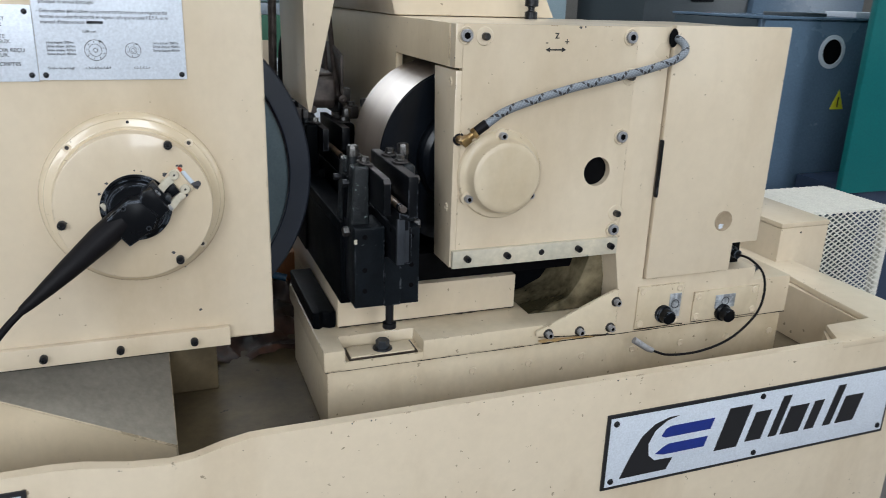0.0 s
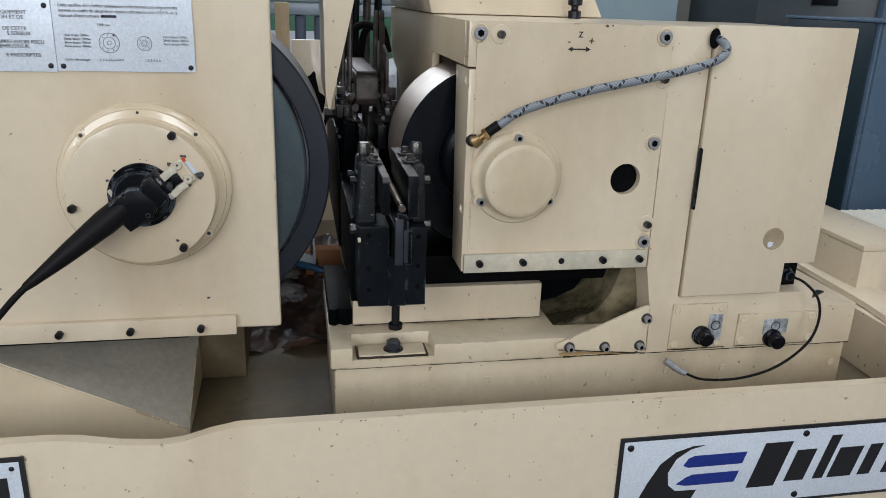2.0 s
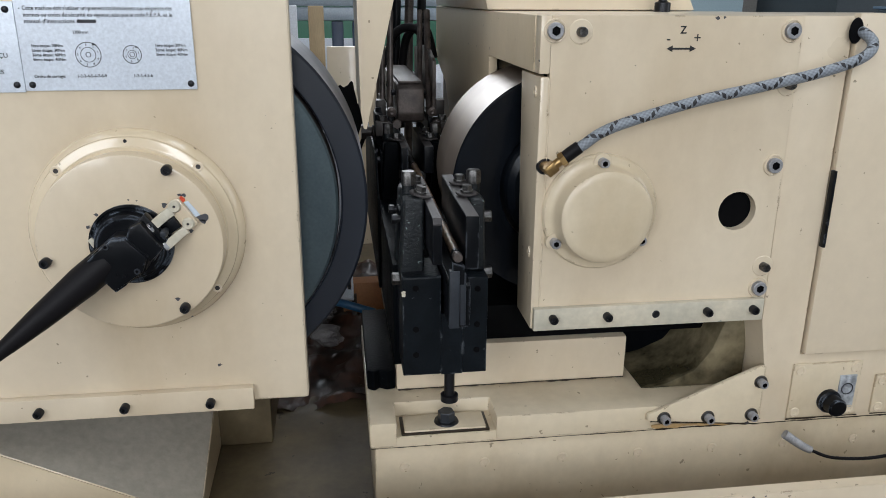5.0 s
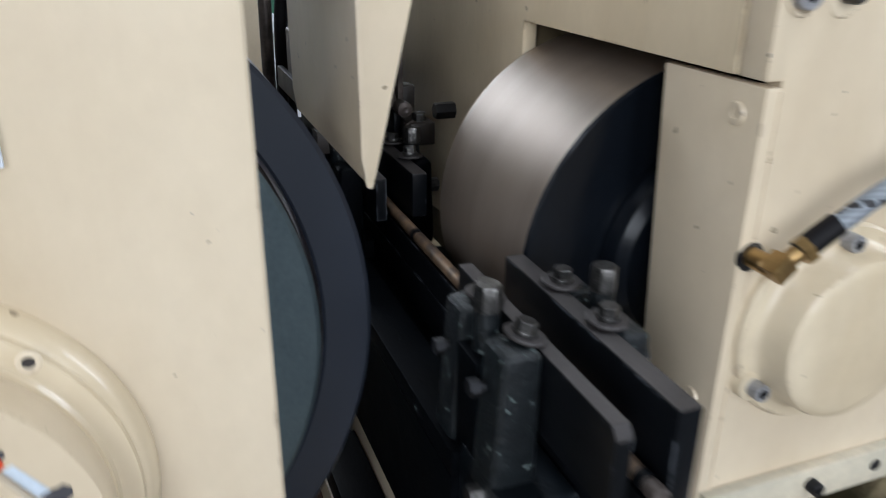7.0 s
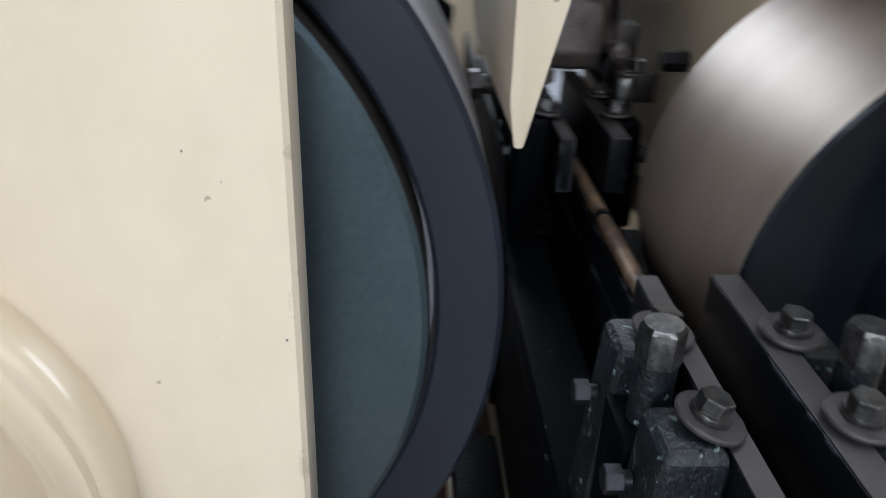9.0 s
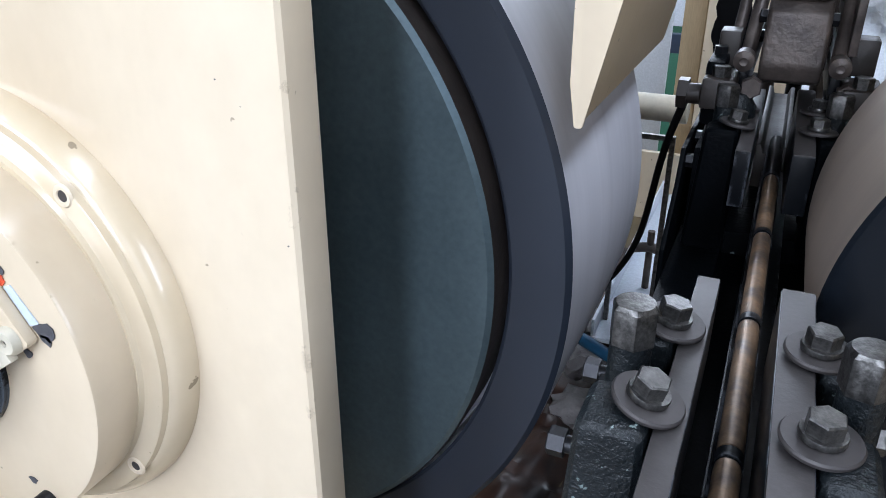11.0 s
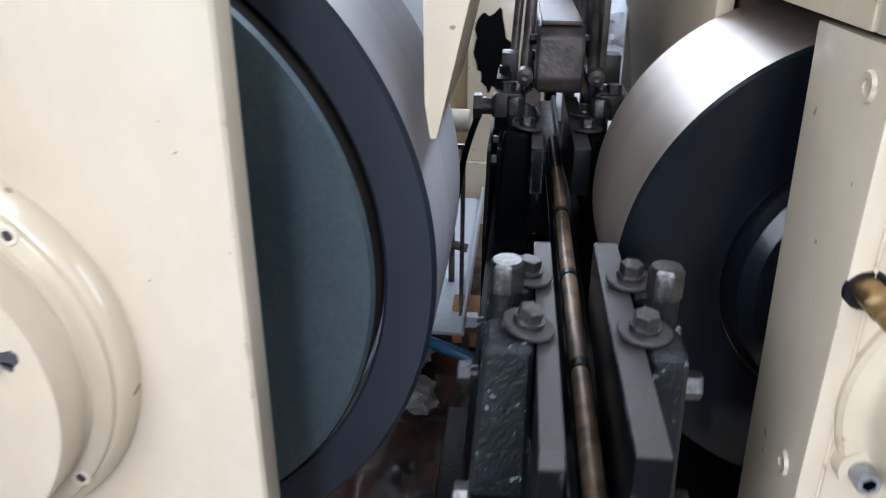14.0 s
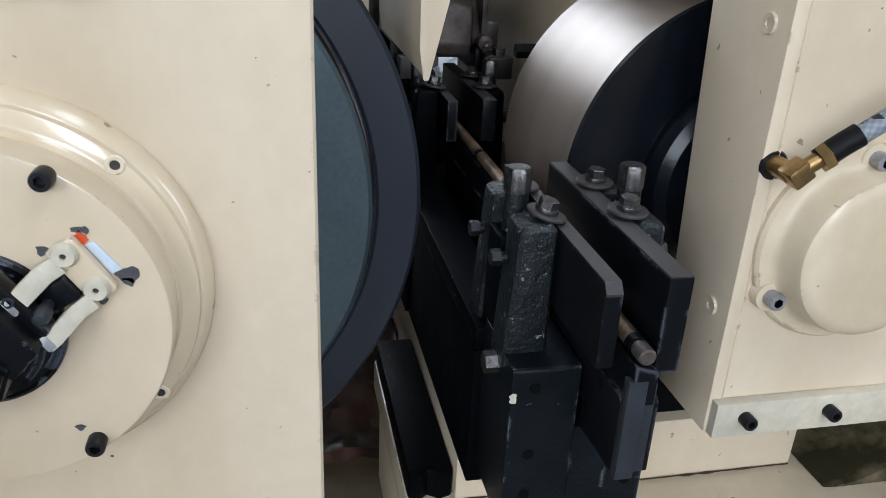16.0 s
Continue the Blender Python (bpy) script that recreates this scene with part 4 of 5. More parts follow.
# ---------------------------------------------------------------- wheels
wheel = thing("grindstone", "large slate-grey abrasive grinding wheel with a steel flange", "grindstone", (gx, 1.28, gz - 0.25))
R = 0.2515
rim_profile = [(0.218, 1.214), (0.2185, 1.1885), (0.2205, 1.187), (R - 0.003, 1.187), (R, 1.190), (R, 1.235), (R + 0.0005, 1.30), (R, 1.371), (R - 0.003, 1.374), (0.10, 1.374)]
turn = lathe([(r, -(y)) for r, y in rim_profile], 160, m=front(gx, 0, gz))
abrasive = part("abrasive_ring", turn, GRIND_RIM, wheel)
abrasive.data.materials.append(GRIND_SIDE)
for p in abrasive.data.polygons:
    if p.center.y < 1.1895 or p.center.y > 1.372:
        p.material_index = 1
part("flange", lathe([(0, -1.170), (0.10, -1.170), (0.103, -1.1745), (0.2115, -1.1755), (0.2145, -1.1775), (0.2155, -1.180), (0.2155, -1.215), (0, -1.215)], 128, m=front(gx, 0, gz)), GRIND_FLANGE, wheel, "dark teal steel flange")
plates = bpy.data.objects["flange"].data
plates.materials.append(BROWN_OIL)
for p in plates.polygons:
    if math.hypot(p.center.x - gx, p.center.z - gz) > 0.2148:
        p.material_index = 1
control = thing("control_roller", "brown-grey rubber-bonded control wheel, dark on its side", "roller", (0.4925, 1.26, 1.04))
Rc, rx, rz = 0.1475, 0.4925, 1.1885
turn = lathe([(0.085, -1.188), (0.0852, -1.181), (0.088, -1.18), (Rc - 0.002, -1.18), (Rc, -1.182), (Rc, -1.341), (Rc - 0.002, -1.343), (0.05, -1.343)], 128, m=front(rx, 0, rz))
rub = part("rubber_ring", turn, REG_RIM, control)
rub.data.materials.append(REG_SIDE)
for p in rub.data.polygons:
    if p.center.y < 1.1815 or p.center.y > 1.3415:
        p.material_index = 1
part("hub_flange", lathe([(0, -1.165), (0.07, -1.165), (0.078, -1.17), (0.0845, -1.186), (0.0845, -1.2), (0, -1.2)], 96, m=front(rx, 0, rz)), REG_SIDE, control)
part("spindle", lathe([(0.03, -1.095), (0.03, -1.1648)], 40, m=front(rx, 0, rz)), BLACK_STEEL, control)

# pointed coolant guard between the wheels
guard = thing("coolant_guard", "cream-painted pointed coolant guard hanging between the wheels", "guard", (0.25, 1.28, 1.268))
part("front_plate", prism([(0.2315, 1.288), (0.2345, 1.2690), (0.2355, 1.2682), (0.2375, 1.2682), (0.2385, 1.2690), (0.2725, 1.415), (0.300, 1.56), (0.2285, 1.56)], "y", 1.178, 1.1805, 0.0006), CREAM, guard)
part("side_shell", prism([(0.2325, 1.289), (0.2350, 1.2705), (0.2378, 1.2705), (0.2715, 1.415), (0.299, 1.56), (0.2295, 1.56)], "y", 1.1807, 1.40, 0.0008), CREAM_STAINED, guard, "stained cream side shell")

# ---------------------------------------------------------------- work rest with its guides
rest = thing("work_rest", "black cast work rest with drilled front block", "work rest", (0.315, 1.275, 0.986))
part("front_block_left", prism([(1.034, 1.004), (1.10, 1.004), (1.10, 1.126), (1.036, 1.126), (1.034, 1.124)], "x", 0.268, 0.3122, 0.0015), FRONT_CAST, rest)
part("front_block_right", prism([(1.036, 1.003), (1.10, 1.003), (1.10, 1.122), (1.036, 1.122)], "x", 0.3375, 0.366, 0.0015), FRONT_CAST, rest)
part("front_block_base", box(0.3124, 0.3373, 1.0350, 1.10, 1.003, 1.0795), FRONT_CAST, rest)
for x, z in ((0.283, 1.062), (0.283, 1.030), (0.354, 1.064), (0.354, 1.032), (0.354, 1.108), (0.283, 1.112)):
    place("tapped_hole", finish(lathe([(0, 0.0003), (0.0034, 0.0003), (0.0038, -0.0006)], 18), BLACK_PIT), front(x, 1.0335 if x < 0.3 else 1.0355, z), rest)
part("body", box(0.262, 0.366, 1.1005, 1.45, 0.986, 1.10, 0.002), BLACK_CAST, rest)
part("left_cheek", box(0.262, 0.296, 1.10, 1.45, 1.1002, 1.118, 0.002), BLACK_CAST, rest)
part("rear_block", box(0.262, 0.372, 1.4505, 1.82, 0.986, 1.118, 0.002), BLACK_CAST, rest)
part("tall_cheek", prism([(1.36, 0.99), (1.82, 0.99), (1.82, 1.193), (1.412, 1.193), (1.40, 1.17), (1.36, 1.134)], "x", 0.2580, 0.2615, 0.0010), BLACK_CAST, rest)
part("cheek_filler", box(0.2665, 0.2955, 1.42, 1.70, 1.1185, 1.192, 0.002), BLACK_CAST, rest)
part("feed_trough", prism([(0.306, 1.1185), (0.333, 1.1185), (0.333, 1.158), (0.329, 1.158), (0.3265, 1.150), (0.3125, 1.150), (0.310, 1.158), (0.306, 1.158)], "y", 1.562, 1.80, 0.001), BROWN_OIL, rest, "worn oily feed trough")
part("blade_holder", prism([(0.983, 1.085), (0.983, 1.132), (0.988, 1.136), (1.56, 1.136), (1.56, 1.102), (1.034, 1.102), (1.034, 1.081)], "x", 0.3145, 0.3365, 0.001), BLACK_STEEL, rest)
part("blade_clamp", box(0.3128, 0.3238, 0.9755, 0.9826, 1.087, 1.152, 0.001), STEEL_BLUE, rest)
part("clamp_strip", box(0.3245, 0.3310, 0.9785, 0.9826, 1.089, 1.148, 0.0008), STEEL_BLUE, rest)
place("side_hole", finish(lathe([(0, 0.0003), (0.0030, 0.0003), (0.0034, -0.0006)], 18), BLACK_PIT), pose(0.3143, 1.012, 1.128, 0, -90, 0), rest)
blade = part("support_blade", prism([(0.3155, 1.1365), (0.3285, 1.1365), (0.3285, 1.157), (0.3155, 1.1612)], "y", 0.976, 1.56), BLACK_STEEL, rest, "dark support blade")
foot = place("height_screw", finish(lathe([(0.0062, 0.0), (0.0062, -0.032), (0.0105, -0.0325), (0.0105, -0.040), (0.0, -0.041)], 24), BLACK_BOLT), pose(0.3235, 1.044, 1.004), rest)
for x, s in ((0.262, -90), (0.3665, 90)):
    place("side_bolt", finish(hex_head(0.013, 0.009), BOLT_STEEL), pose(0.2675 if s < 0 else x, 1.066, 1.113 if s < 0 else 1.117, 0, s, 0), rest)

rods = []
ends = [0.9775, 0.9935, 1.110, 1.222, 1.338, 1.452, 1.56]
for a, b in zip(ends, ends[1:]):
    c = 0.0 if a == ends[0] else 0.0032
    d = b - a - c - 0.0032
    r = lathe([(0, 0), (0.0040, 0), (0.0050, 0.0012), (0.0052, 0.004), (0.0052, d - 0.004), (0.0049, d - 0.0012), (0.0040, d), (0, d)], 28, m=pose(0.3220, a + c, 1.1650, -90))
    whole("steel_rod", r, {ends[0]: OLD_STEEL, ends[-2]: RUBBER}.get(a, ROD), {ends[0]: "dull grey rod end stub on the support blade", ends[-2]: "oil-blackened rod entering the feed trough"}.get(a, "brown heat-tinted steel rod lying on the support blade"), "rod", group="rods on the support blade")

for a in ends[1:-1]:
    whole("spacer_ring", lathe([(0.0054, 0), (0.0054, 0.006)], 24, m=pose(0.3220, a - 0.003, 1.1650, -90)), BLACK_STEEL, "dark spacer ring between two rods", "ring", group="spacer rings")

WASHER = finish(lathe([(0, 0.0020), (0.0122, 0.0020), (0.0128, 0.0012), (0.0126, 0), (0, 0)], 40), GROUND_STEEL)
SPRING = finish(lathe([(0, 0.0024), (0.0072, 0.0024), (0.0075, 0.0014), (0.0073, 0)], 30), BOLT_STEEL)
CAP_HEX = finish(hex_head(0.0108, 0.0058), BOLT_STEEL)
LOCK_HEX = finish(lathe([(0, 0.0162), (0.0071, 0.0160), (0.0075, 0.0142), (0.0075, 0.0)], 24, hexes=(2, 3)), BOLT_STEEL)


def bracket(side, y_front, sgn, tilt):
    """A guide bracket; side -1 stands left of the rod, 1 right of it; sgn 1 runs from the operator's end inwards."""
    def Y(d):
        return y_front + sgn * d
    b = thing("guide_bracket", "black cast guide bracket with hexagon lock bolt", "bracket", (0.28 if side < 0 else 0.355, Y(0.085), 1.112), "guide brackets")
    xi, xo = (0.2955, 0.266) if side < 0 else (0.3455, 0.3665)
    x0, x1 = min(xi, xo), max(xi, xo)
    zb = 1.1123 if side < 0 else 1.1225
    for d0, d1, zt in ((0.068, 0.098, 1.2095), (0.128, 0.156, 1.2095)):
        ya, yb = sorted((Y(d0), Y(d1)))
        part("post", prism([(x0, zb), (x1, zb), (x1 - (0.003 if side > 0 else 0), zt), (x0 + (0.006 if side < 0 else 0), zt)], "y", ya, yb, 0.006, 3), ROUGH_CAST if sgn > 0 else BLACK_CAST, b)
    ya, yb = sorted((Y(0.0982), Y(0.1278)))
    part("web", box(x0 + 0.003, x1 - 0.002, ya, yb, zb, 1.190, 0.0015), BLACK_CAST, b)
    lx = 0.2815 if side < 0 else 0.3575
    part("lock_stud", lathe([(0.0080, 1.1905), (0.0077, 1.2165)], 28, m=pose(lx, Y(0.113), 0)), ROUGH_CAST, b, "knurled black lock stud")
    place("lock_bolt", LOCK_HEX, pose(lx, Y(0.113), 1.2165, 0, 0, 15), b)
    wx = 0.2925 if side < 0 else 0.3455
    for d, k, t in ((0.087, 0, tilt), (0.141, 20, tilt * 0.6)):
        w = place("washer", WASHER, pose(wx, Y(d), 1.2105, 3 * sgn, t, 0), b, "dark flat washer")
        place("spring_washer", SPRING, pose(wx, Y(d), 1.2128, 3 * sgn, t, 0), b)
        place("washer_bolt", CAP_HEX, pose(wx, Y(d), 1.2150, 3 * sgn, t, k), b)
    for d, z in ((0.088, 1.183), (0.142, 1.180)):
        xs = x0 - 0.0002 if side < 0 else x1 + 0.0002
        place("adjusting_screw", HEX_DARK if side < 0 else HEX_SMALL, pose(xs, Y(d), z, 0, side * 90, 0), b)
        place("screw_shank", SHANK, pose(xs, Y(d), z, 0, side * 90, 0), b)
    return b


for yf, sg in ((0.985, 1), (1.567, -1)):
    left_b = bracket(-1, yf, sg, 15)
    right_b = bracket(1, yf, sg, 2)
    ya, yb = sorted((yf, yf + sg * 0.193))
    nose = [(yf, 1.156), (yf, 1.200), (yf + sg * 0.004, 1.2055), (yf + sg * 0.193, 1.2075), (yf + sg * 0.193, 1.168), (yf + sg * 0.06, 1.156)]
    gb = part("guide_blade", prism(nose, "x", 0.2962, 0.3062, 0.0008), BLACK_STEEL, left_b, "thin blackened-steel guide blade")
    # ground strips also paint the blade tops lighter, as light falls on them
    part("lit_ground_edge", prism([(yf + sg * 0.004, 1.2050), (yf + sg * 0.193, 1.2070), (yf + sg * 0.193, 1.2080), (yf + sg * 0.004, 1.2062), (yf - sg * 0.0004, 1.2005), (yf - sg * 0.0002, 1.199)], "x", 0.2966, 0.3058), GROUND_STEEL, gb, "ground upper edge, lightened as lit from above")
    nose = [(yf, 1.150), (yf, 1.2075), (yf + sg * 0.193, 1.2085), (yf + sg * 0.193, 1.168), (yf + sg * 0.06, 1.150)]
    gb = part("guide_blade", prism(nose, "x", 0.3308, 0.3448, 0.0008), BLACK_STEEL, right_b, "thick blackened-steel guide blade")
    part("lit_ground_edge", prism([(yf + sg * 0.0005, 1.2072), (yf + sg * 0.1925, 1.2082), (yf + sg * 0.1925, 1.2092), (yf + sg * 0.0005, 1.2082)], "x", 0.3314, 0.3442), GROUND_STEEL, gb, "ground upper edge, lightened as lit from above")

# loading arm behind the wheels
arm = thing("loading_arm", "worn steel loading arm with rounded nose", "loading arm", (0.32, 1.6, 1.235))
part("nose_block", prism([(1.478, 1.243), (1.484, 1.231), (1.496, 1.227), (1.80, 1.227), (1.80, 1.290), (1.494, 1.290), (1.482, 1.282)], "x", 0.2985, 0.3425, 0.004, 3), OLD_STEEL, arm)
part("top_plate", box(0.302, 0.339, 1.490, 1.80, 1.2902, 1.2945, 0.001), OLD_STEEL, arm)
for x in (0.2885, 0.3525):
    bar = part("side_bar", box(x - 0.004, x + 0.004, 1.485, 1.80, 1.213, 1.240, 0.002), BLACK_STEEL, arm)
    part("stay_rod", sweep([(x, 1.50, 1.24), (x + 0.004, 1.55, 1.30), (x + 0.010, 1.62, 1.40)], 0.0055), OLD_STEEL, bar)
    part("stay_rod", sweep([(x - 0.012, 1.52, 1.235), (x - 0.008, 1.57, 1.30), (x + 0.0, 1.64, 1.40)], 0.0045), OLD_STEEL, bar)
    place("pin", finish(lathe([(0.0075, 0), (0.0075, 0.016), (0.003, 0.018), (0, 0.017)], 20), OLD_STEEL), front(x, 1.475, 1.2485), bar)
    place("pin_nut", finish(hex_head(0.014, 0.009), OLD_STEEL), front(x + 0.008, 1.47, 1.229), bar)
for x, w in ((0.262, 0.024), (0.357, 0.026)):
    cl = part("clamp_block", box(x, x + w, 1.455, 1.505, 1.2115, 1.2345, 0.002), BROWN_OIL, arm, "oily clamp block")
    place("clamp_screw", HEX_SMALL, pose(x + w / 2, 1.468, 1.2346, 0, 0, 20), cl)
    part("clamp_ear", box(x + 0.004, x + w - 0.004, 1.506, 1.53, 1.2345, 1.262, 0.002), BROWN_OIL, cl)
for x in (0.2983, 0.3427):
    for y, z in ((1.52, 1.285), (1.58, 1.26), (1.66, 1.285)):
        place("cheek_screw", HEX_DARK, pose(x, y, z - 0.012, 0, -90 if x < 0.3 else 90, 0), arm)
part("side_plate", prism([(1.50, 1.25), (1.80, 1.25), (1.80, 1.33), (1.60, 1.345), (1.50, 1.325)], "x", 0.358, 0.364, 0.001), OLD_STEEL, arm, "flat steel side plate")
arm2 = thing("pivot_bracket", "dark oily pivot bracket with a round boss", "bracket", (0.235, 1.5, 1.21))
part("boss", lathe([(0.013, 0), (0.013, 0.026), (0.010, 0.028), (0.010, 0.040), (0.0, 0.040)], 28, m=pose(0.281, 1.50, 1.212, 0, -90, 0) @ Matrix.Scale(0.82, 4)), BROWN_OIL, arm2)
part("boss_nut", lathe([(0.014, 0), (0.014, 0.010)], 24, hexes=(0, 1), m=pose(0.2485, 1.50, 1.212, 0, -90, 0) @ Matrix.Scale(0.8, 4)), BROWN_OIL, arm2)
part("grease_cake", moved(lathe([(0.016, -0.02), (0.020, -0.008), (0.018, 0.006), (0.011, 0.016), (0, 0.018)], 14), pose(0.288, 1.466, 1.212) @ Matrix.Scale(0.75, 4)), ROUGH_CAST, arm2, "caked black grease")
part("lug", box(0.262, 0.276, 1.47, 1.53, 1.195, 1.245, 0.004), BLACK_CAST, arm2)
place("bolt", HEX_DARK, pose(0.269, 1.50, 1.2452, 0, 0, 10), arm2)

# ---------------------------------------------------------------- oily seams and paint chips
def grime(parent, x0, x1, y, z0, z1, h, seed):
    """A ragged dark oil line along a seam on a face that looks to -y."""
    n = max(8, int((x1 - x0) / 0.006))
    up, down = [], []
    for i in range(n + 1):
        t = i / n
        x, z = x0 + (x1 - x0) * t, z0 + (z1 - z0) * t
        k = 0.35 + 0.65 * abs(noise.noise(Vector((x * 55, seed * 7.3, 0)))) * 2
        up.append((x, z + h * 0.3 * k))
        down.append((x, z - h * 0.7 * k))
    b = bmesh.new()
    for i in range(n):
        q = [b.verts.new((p[0], y, p[1])) for p in (up[i], down[i], down[i + 1], up[i + 1])]
        b.faces.new(q)
    bmesh.ops.remove_doubles(b, verts=b.verts, dist=1e-6)
    ex = bmesh.ops.extrude_face_region(b, geom=b.faces[:])
    for v in ex["geom"]:
        if isinstance(v, bmesh.types.BMVert):
            v.co.y += 0.0004
    part("oil_line", b, GRIME, parent, "dark oily grime line")


grime(bed, 0.23, 0.60, 1.0694, 0.8868, 0.8868, 0.0012, 1)
grime(bed, 0.60, 0.742, 1.0694, 0.8875, 0.8875, 0.0035, 2)
grime(bed, 0.742, 1.118, 1.0674, 0.8872, 0.8872, 0.0022, 3)
grime(column, 0.588, 0.737, 1.0611, 0.9045, 0.8905, 0.0030, 4)
grime(column, 0.778, 0.880, 1.0641, 0.8925, 0.8925, 0.0030, 5)
grime(column, 0.899, 1.045, 1.0641, 0.8925, 0.8925, 0.0016, 6)
grime(slide, 0.270, 0.582, 1.1492, 0.9245, 0.9245, 0.0030, 7)
part("pocket_grime", box(px0 + 0.006, px1 - 0.008, 1.0725, 1.1155, 0.9004, 0.9035, 0.001), GRIME, bed)
for i, (x, z, sc) in enumerate(((fx0 + 0.0025, 1.372, 0.8), (fx0 + 0.002, 1.358, 1.0), (fx0 + 0.0025, 1.348, 0.7), (0.62, 1.4025, 0.7), (0.628, 1.403, 0.5), (0.53, 1.352, 0.18), (0.48, 1.335, 0.2), (0.735, 0.898, 1.0), (0.722, 0.893, 0.8))):
    place("paint_chip", CHIPS[i % 5], front(x, (1.0611 if z < 1 else fy - 0.0002), z) @ Matrix.Scale(sc, 4), column if z < 1 else head_)
for i, (x, sc) in enumerate(((0.235, 0.6), (0.262, 0.8), (0.268, 0.7), (0.43, 0.5), (0.52, 0.6), (0.655, 0.9), (0.67, 0.7), (0.09, 0.5), (-0.06, 0.6), (0.83, 0.5))):
    place("paint_chip", CHIPS[i % 5], front(x, YF - 0.0002, (0.8855 if x > 0.1 else 0.872)) @ Matrix.Scale(sc * 0.55, 4), machine_base)
grime(column, 0.592, 0.735, 1.0664, 0.8945, 0.8905, 0.0065, 9)
bpy.data.objects["oil_line.007"].data.materials[0] = RUSTY
place("paint_chip", chip_mesh(33, 0.0042, CREAM_WORN), front(0.2695, 1.0338, 1.106) @ pose(0, 0, 0, 0, 0, 80), rest)
place("paint_patch", chip_mesh(31, 0.022, CREAM_ROUGH), front(0.632, 1.2196, 0.998), slide)
place("hood_bolt", finish(hex_head(0.016, 0.022), BLACK_BOLT), pose(fx0 - 0.002, 1.50, 1.235, 0, -90, 0), head_)

# ---------------------------------------------------------------- hose, plug and cables
hose = thing("hydraulic_hose", "grey braided hydraulic hose with brass elbow", "hose", (0.44, 1.06, 1.243))
part("braid", sweep([(0.449, 1.037, 1.257), (0.466, 1.034, 1.270), (0.498, 1.030, 1.290), (0.585, 1.028, 1.316), (0.660, 1.030, 1.331), (0.735, 1.032, 1.347), (0.780, 1.034, 1.362), (0.797, 1.045, 1.376), (0.793, 1.062, 1.388), (0.786, 1.085, 1.390)], 0.0060, 18, 10), BRAID, hose)
part("ferrule", sweep([(0.4435, 1.0375, 1.2525), (0.452, 1.0365, 1.260), (0.463, 1.0345, 1.2685)], 0.0072, 18, 4), RUBBER, hose, "black ferrule sleeve")
eb = box(-0.0065, 0.0075, -0.0068, 0.0068, -0.0062, 0.0062, 0.0018, 2)
moved(eb, Matrix.Translation((0.4335, 1.0420, 1.2430)) @ pose(0, 0, 0, 0, -40, 0))
eb = lathe([(0.0062, 0), (0.0062, 0.022)], 20, m=front(0.4325, 1.066, 1.2422), bm=eb)
eb = sweep([(0.4345, 1.0412, 1.2438), (0.440, 1.0395, 1.2495), (0.4465, 1.0375, 1.2550)], 0.0052, 16, 4, bm=eb)
part("elbow", eb, BRASS, hose, "blocky brass elbow")
part("nut", lathe([(0.0075, 0), (0.0075, 0.006)], 24, hexes=(0, 1), m=look((0.4435, 1.0375, 1.2525), (0.40, 1.045, 1.22))), BRASS, hose)
part("wall_ring", lathe([(0, 0.0016), (0.0088, 0.0016), (0.0098, 0)], 28, m=front(0.4325, fy, 1.2415)), BLACK_BOLT, hose)
# near-black disc paints the shade in the hose port
part("port", lathe([(0, 0.0012), (0.013, 0.0012), (0.0145, 0)], 20, m=front(0.786, 1.062, 1.389) @ Matrix.Diagonal((0.6, 1.0, 1, 1))), SHADE_OIL_BLACK, hose)

plug = thing("power_plug", "black angled industrial plug with rubber boot in a round socket", "power plug", (-0.0135, 1.032, 1.176))
pc = (-0.0135, 1.1765)
part("socket", lathe([(0.0425, 0), (0.0425, 0.003), (0.0405, 0.0045), (0.039, 0.0035), (0.0365, 0.0035), (0.0355, 0.006), (0.0345, 0.013), (0.0315, 0.015), (0, 0.015)], 64, m=front(pc[0], 1.032, pc[1])), PLASTIC, plug)
cap_outline = [(-0.049, 1.173), (-0.0225, 1.1955), (-0.0085, 1.1965), (0.0125, 1.1745), (0.0065, 1.1585), (-0.0245, 1.1385), (-0.034, 1.1505)]
part("connector_body", prism(cap_outline, "y", 0.9915, 1.017, 0.003, 3), PLASTIC, plug, "scuffed black connector body")
face_ = [(-0.0185 + (x + 0.0185) * 0.93, 1.1685 + (z - 1.1685) * 0.93) for x, z in cap_outline]
part("connector_cap", prism(face_, "y", 0.9888, 0.9914, 0.0012), PLASTIC, plug)
part("connector_block", prism([(-0.005, 1.2045), (0.0065, 1.209), (0.025, 1.1815), (0.012, 1.168), (-0.010, 1.190)], "y", 0.9935, 1.019, 0.0016), PLASTIC, plug)
part("locking_collar", prism([(-0.010, 1.196), (0.0085, 1.2155), (0.0285, 1.187), (0.012, 1.164), (-0.022, 1.180)], "y", 1.0045, 1.0168, 0.002), PLASTIC, plug)
part("corner_tab", prism([(-0.034, 1.150), (-0.024, 1.138), (-0.0125, 1.1455), (-0.022, 1.156)], "y", 0.9905, 0.998, 0.0012), PLASTIC, plug)
part("boot", sweep([(-0.030, 1.004, 1.169), (-0.056, 0.996, 1.149), (-0.095, 0.978, 1.119), (-0.130, 0.964, 1.092), (-0.146, 0.959, 1.080)], [0.0165, 0.0165, 0.0125, 0.0075, 0.0052], 24, 8), RUBBER, plug, "tapered rubber boot")
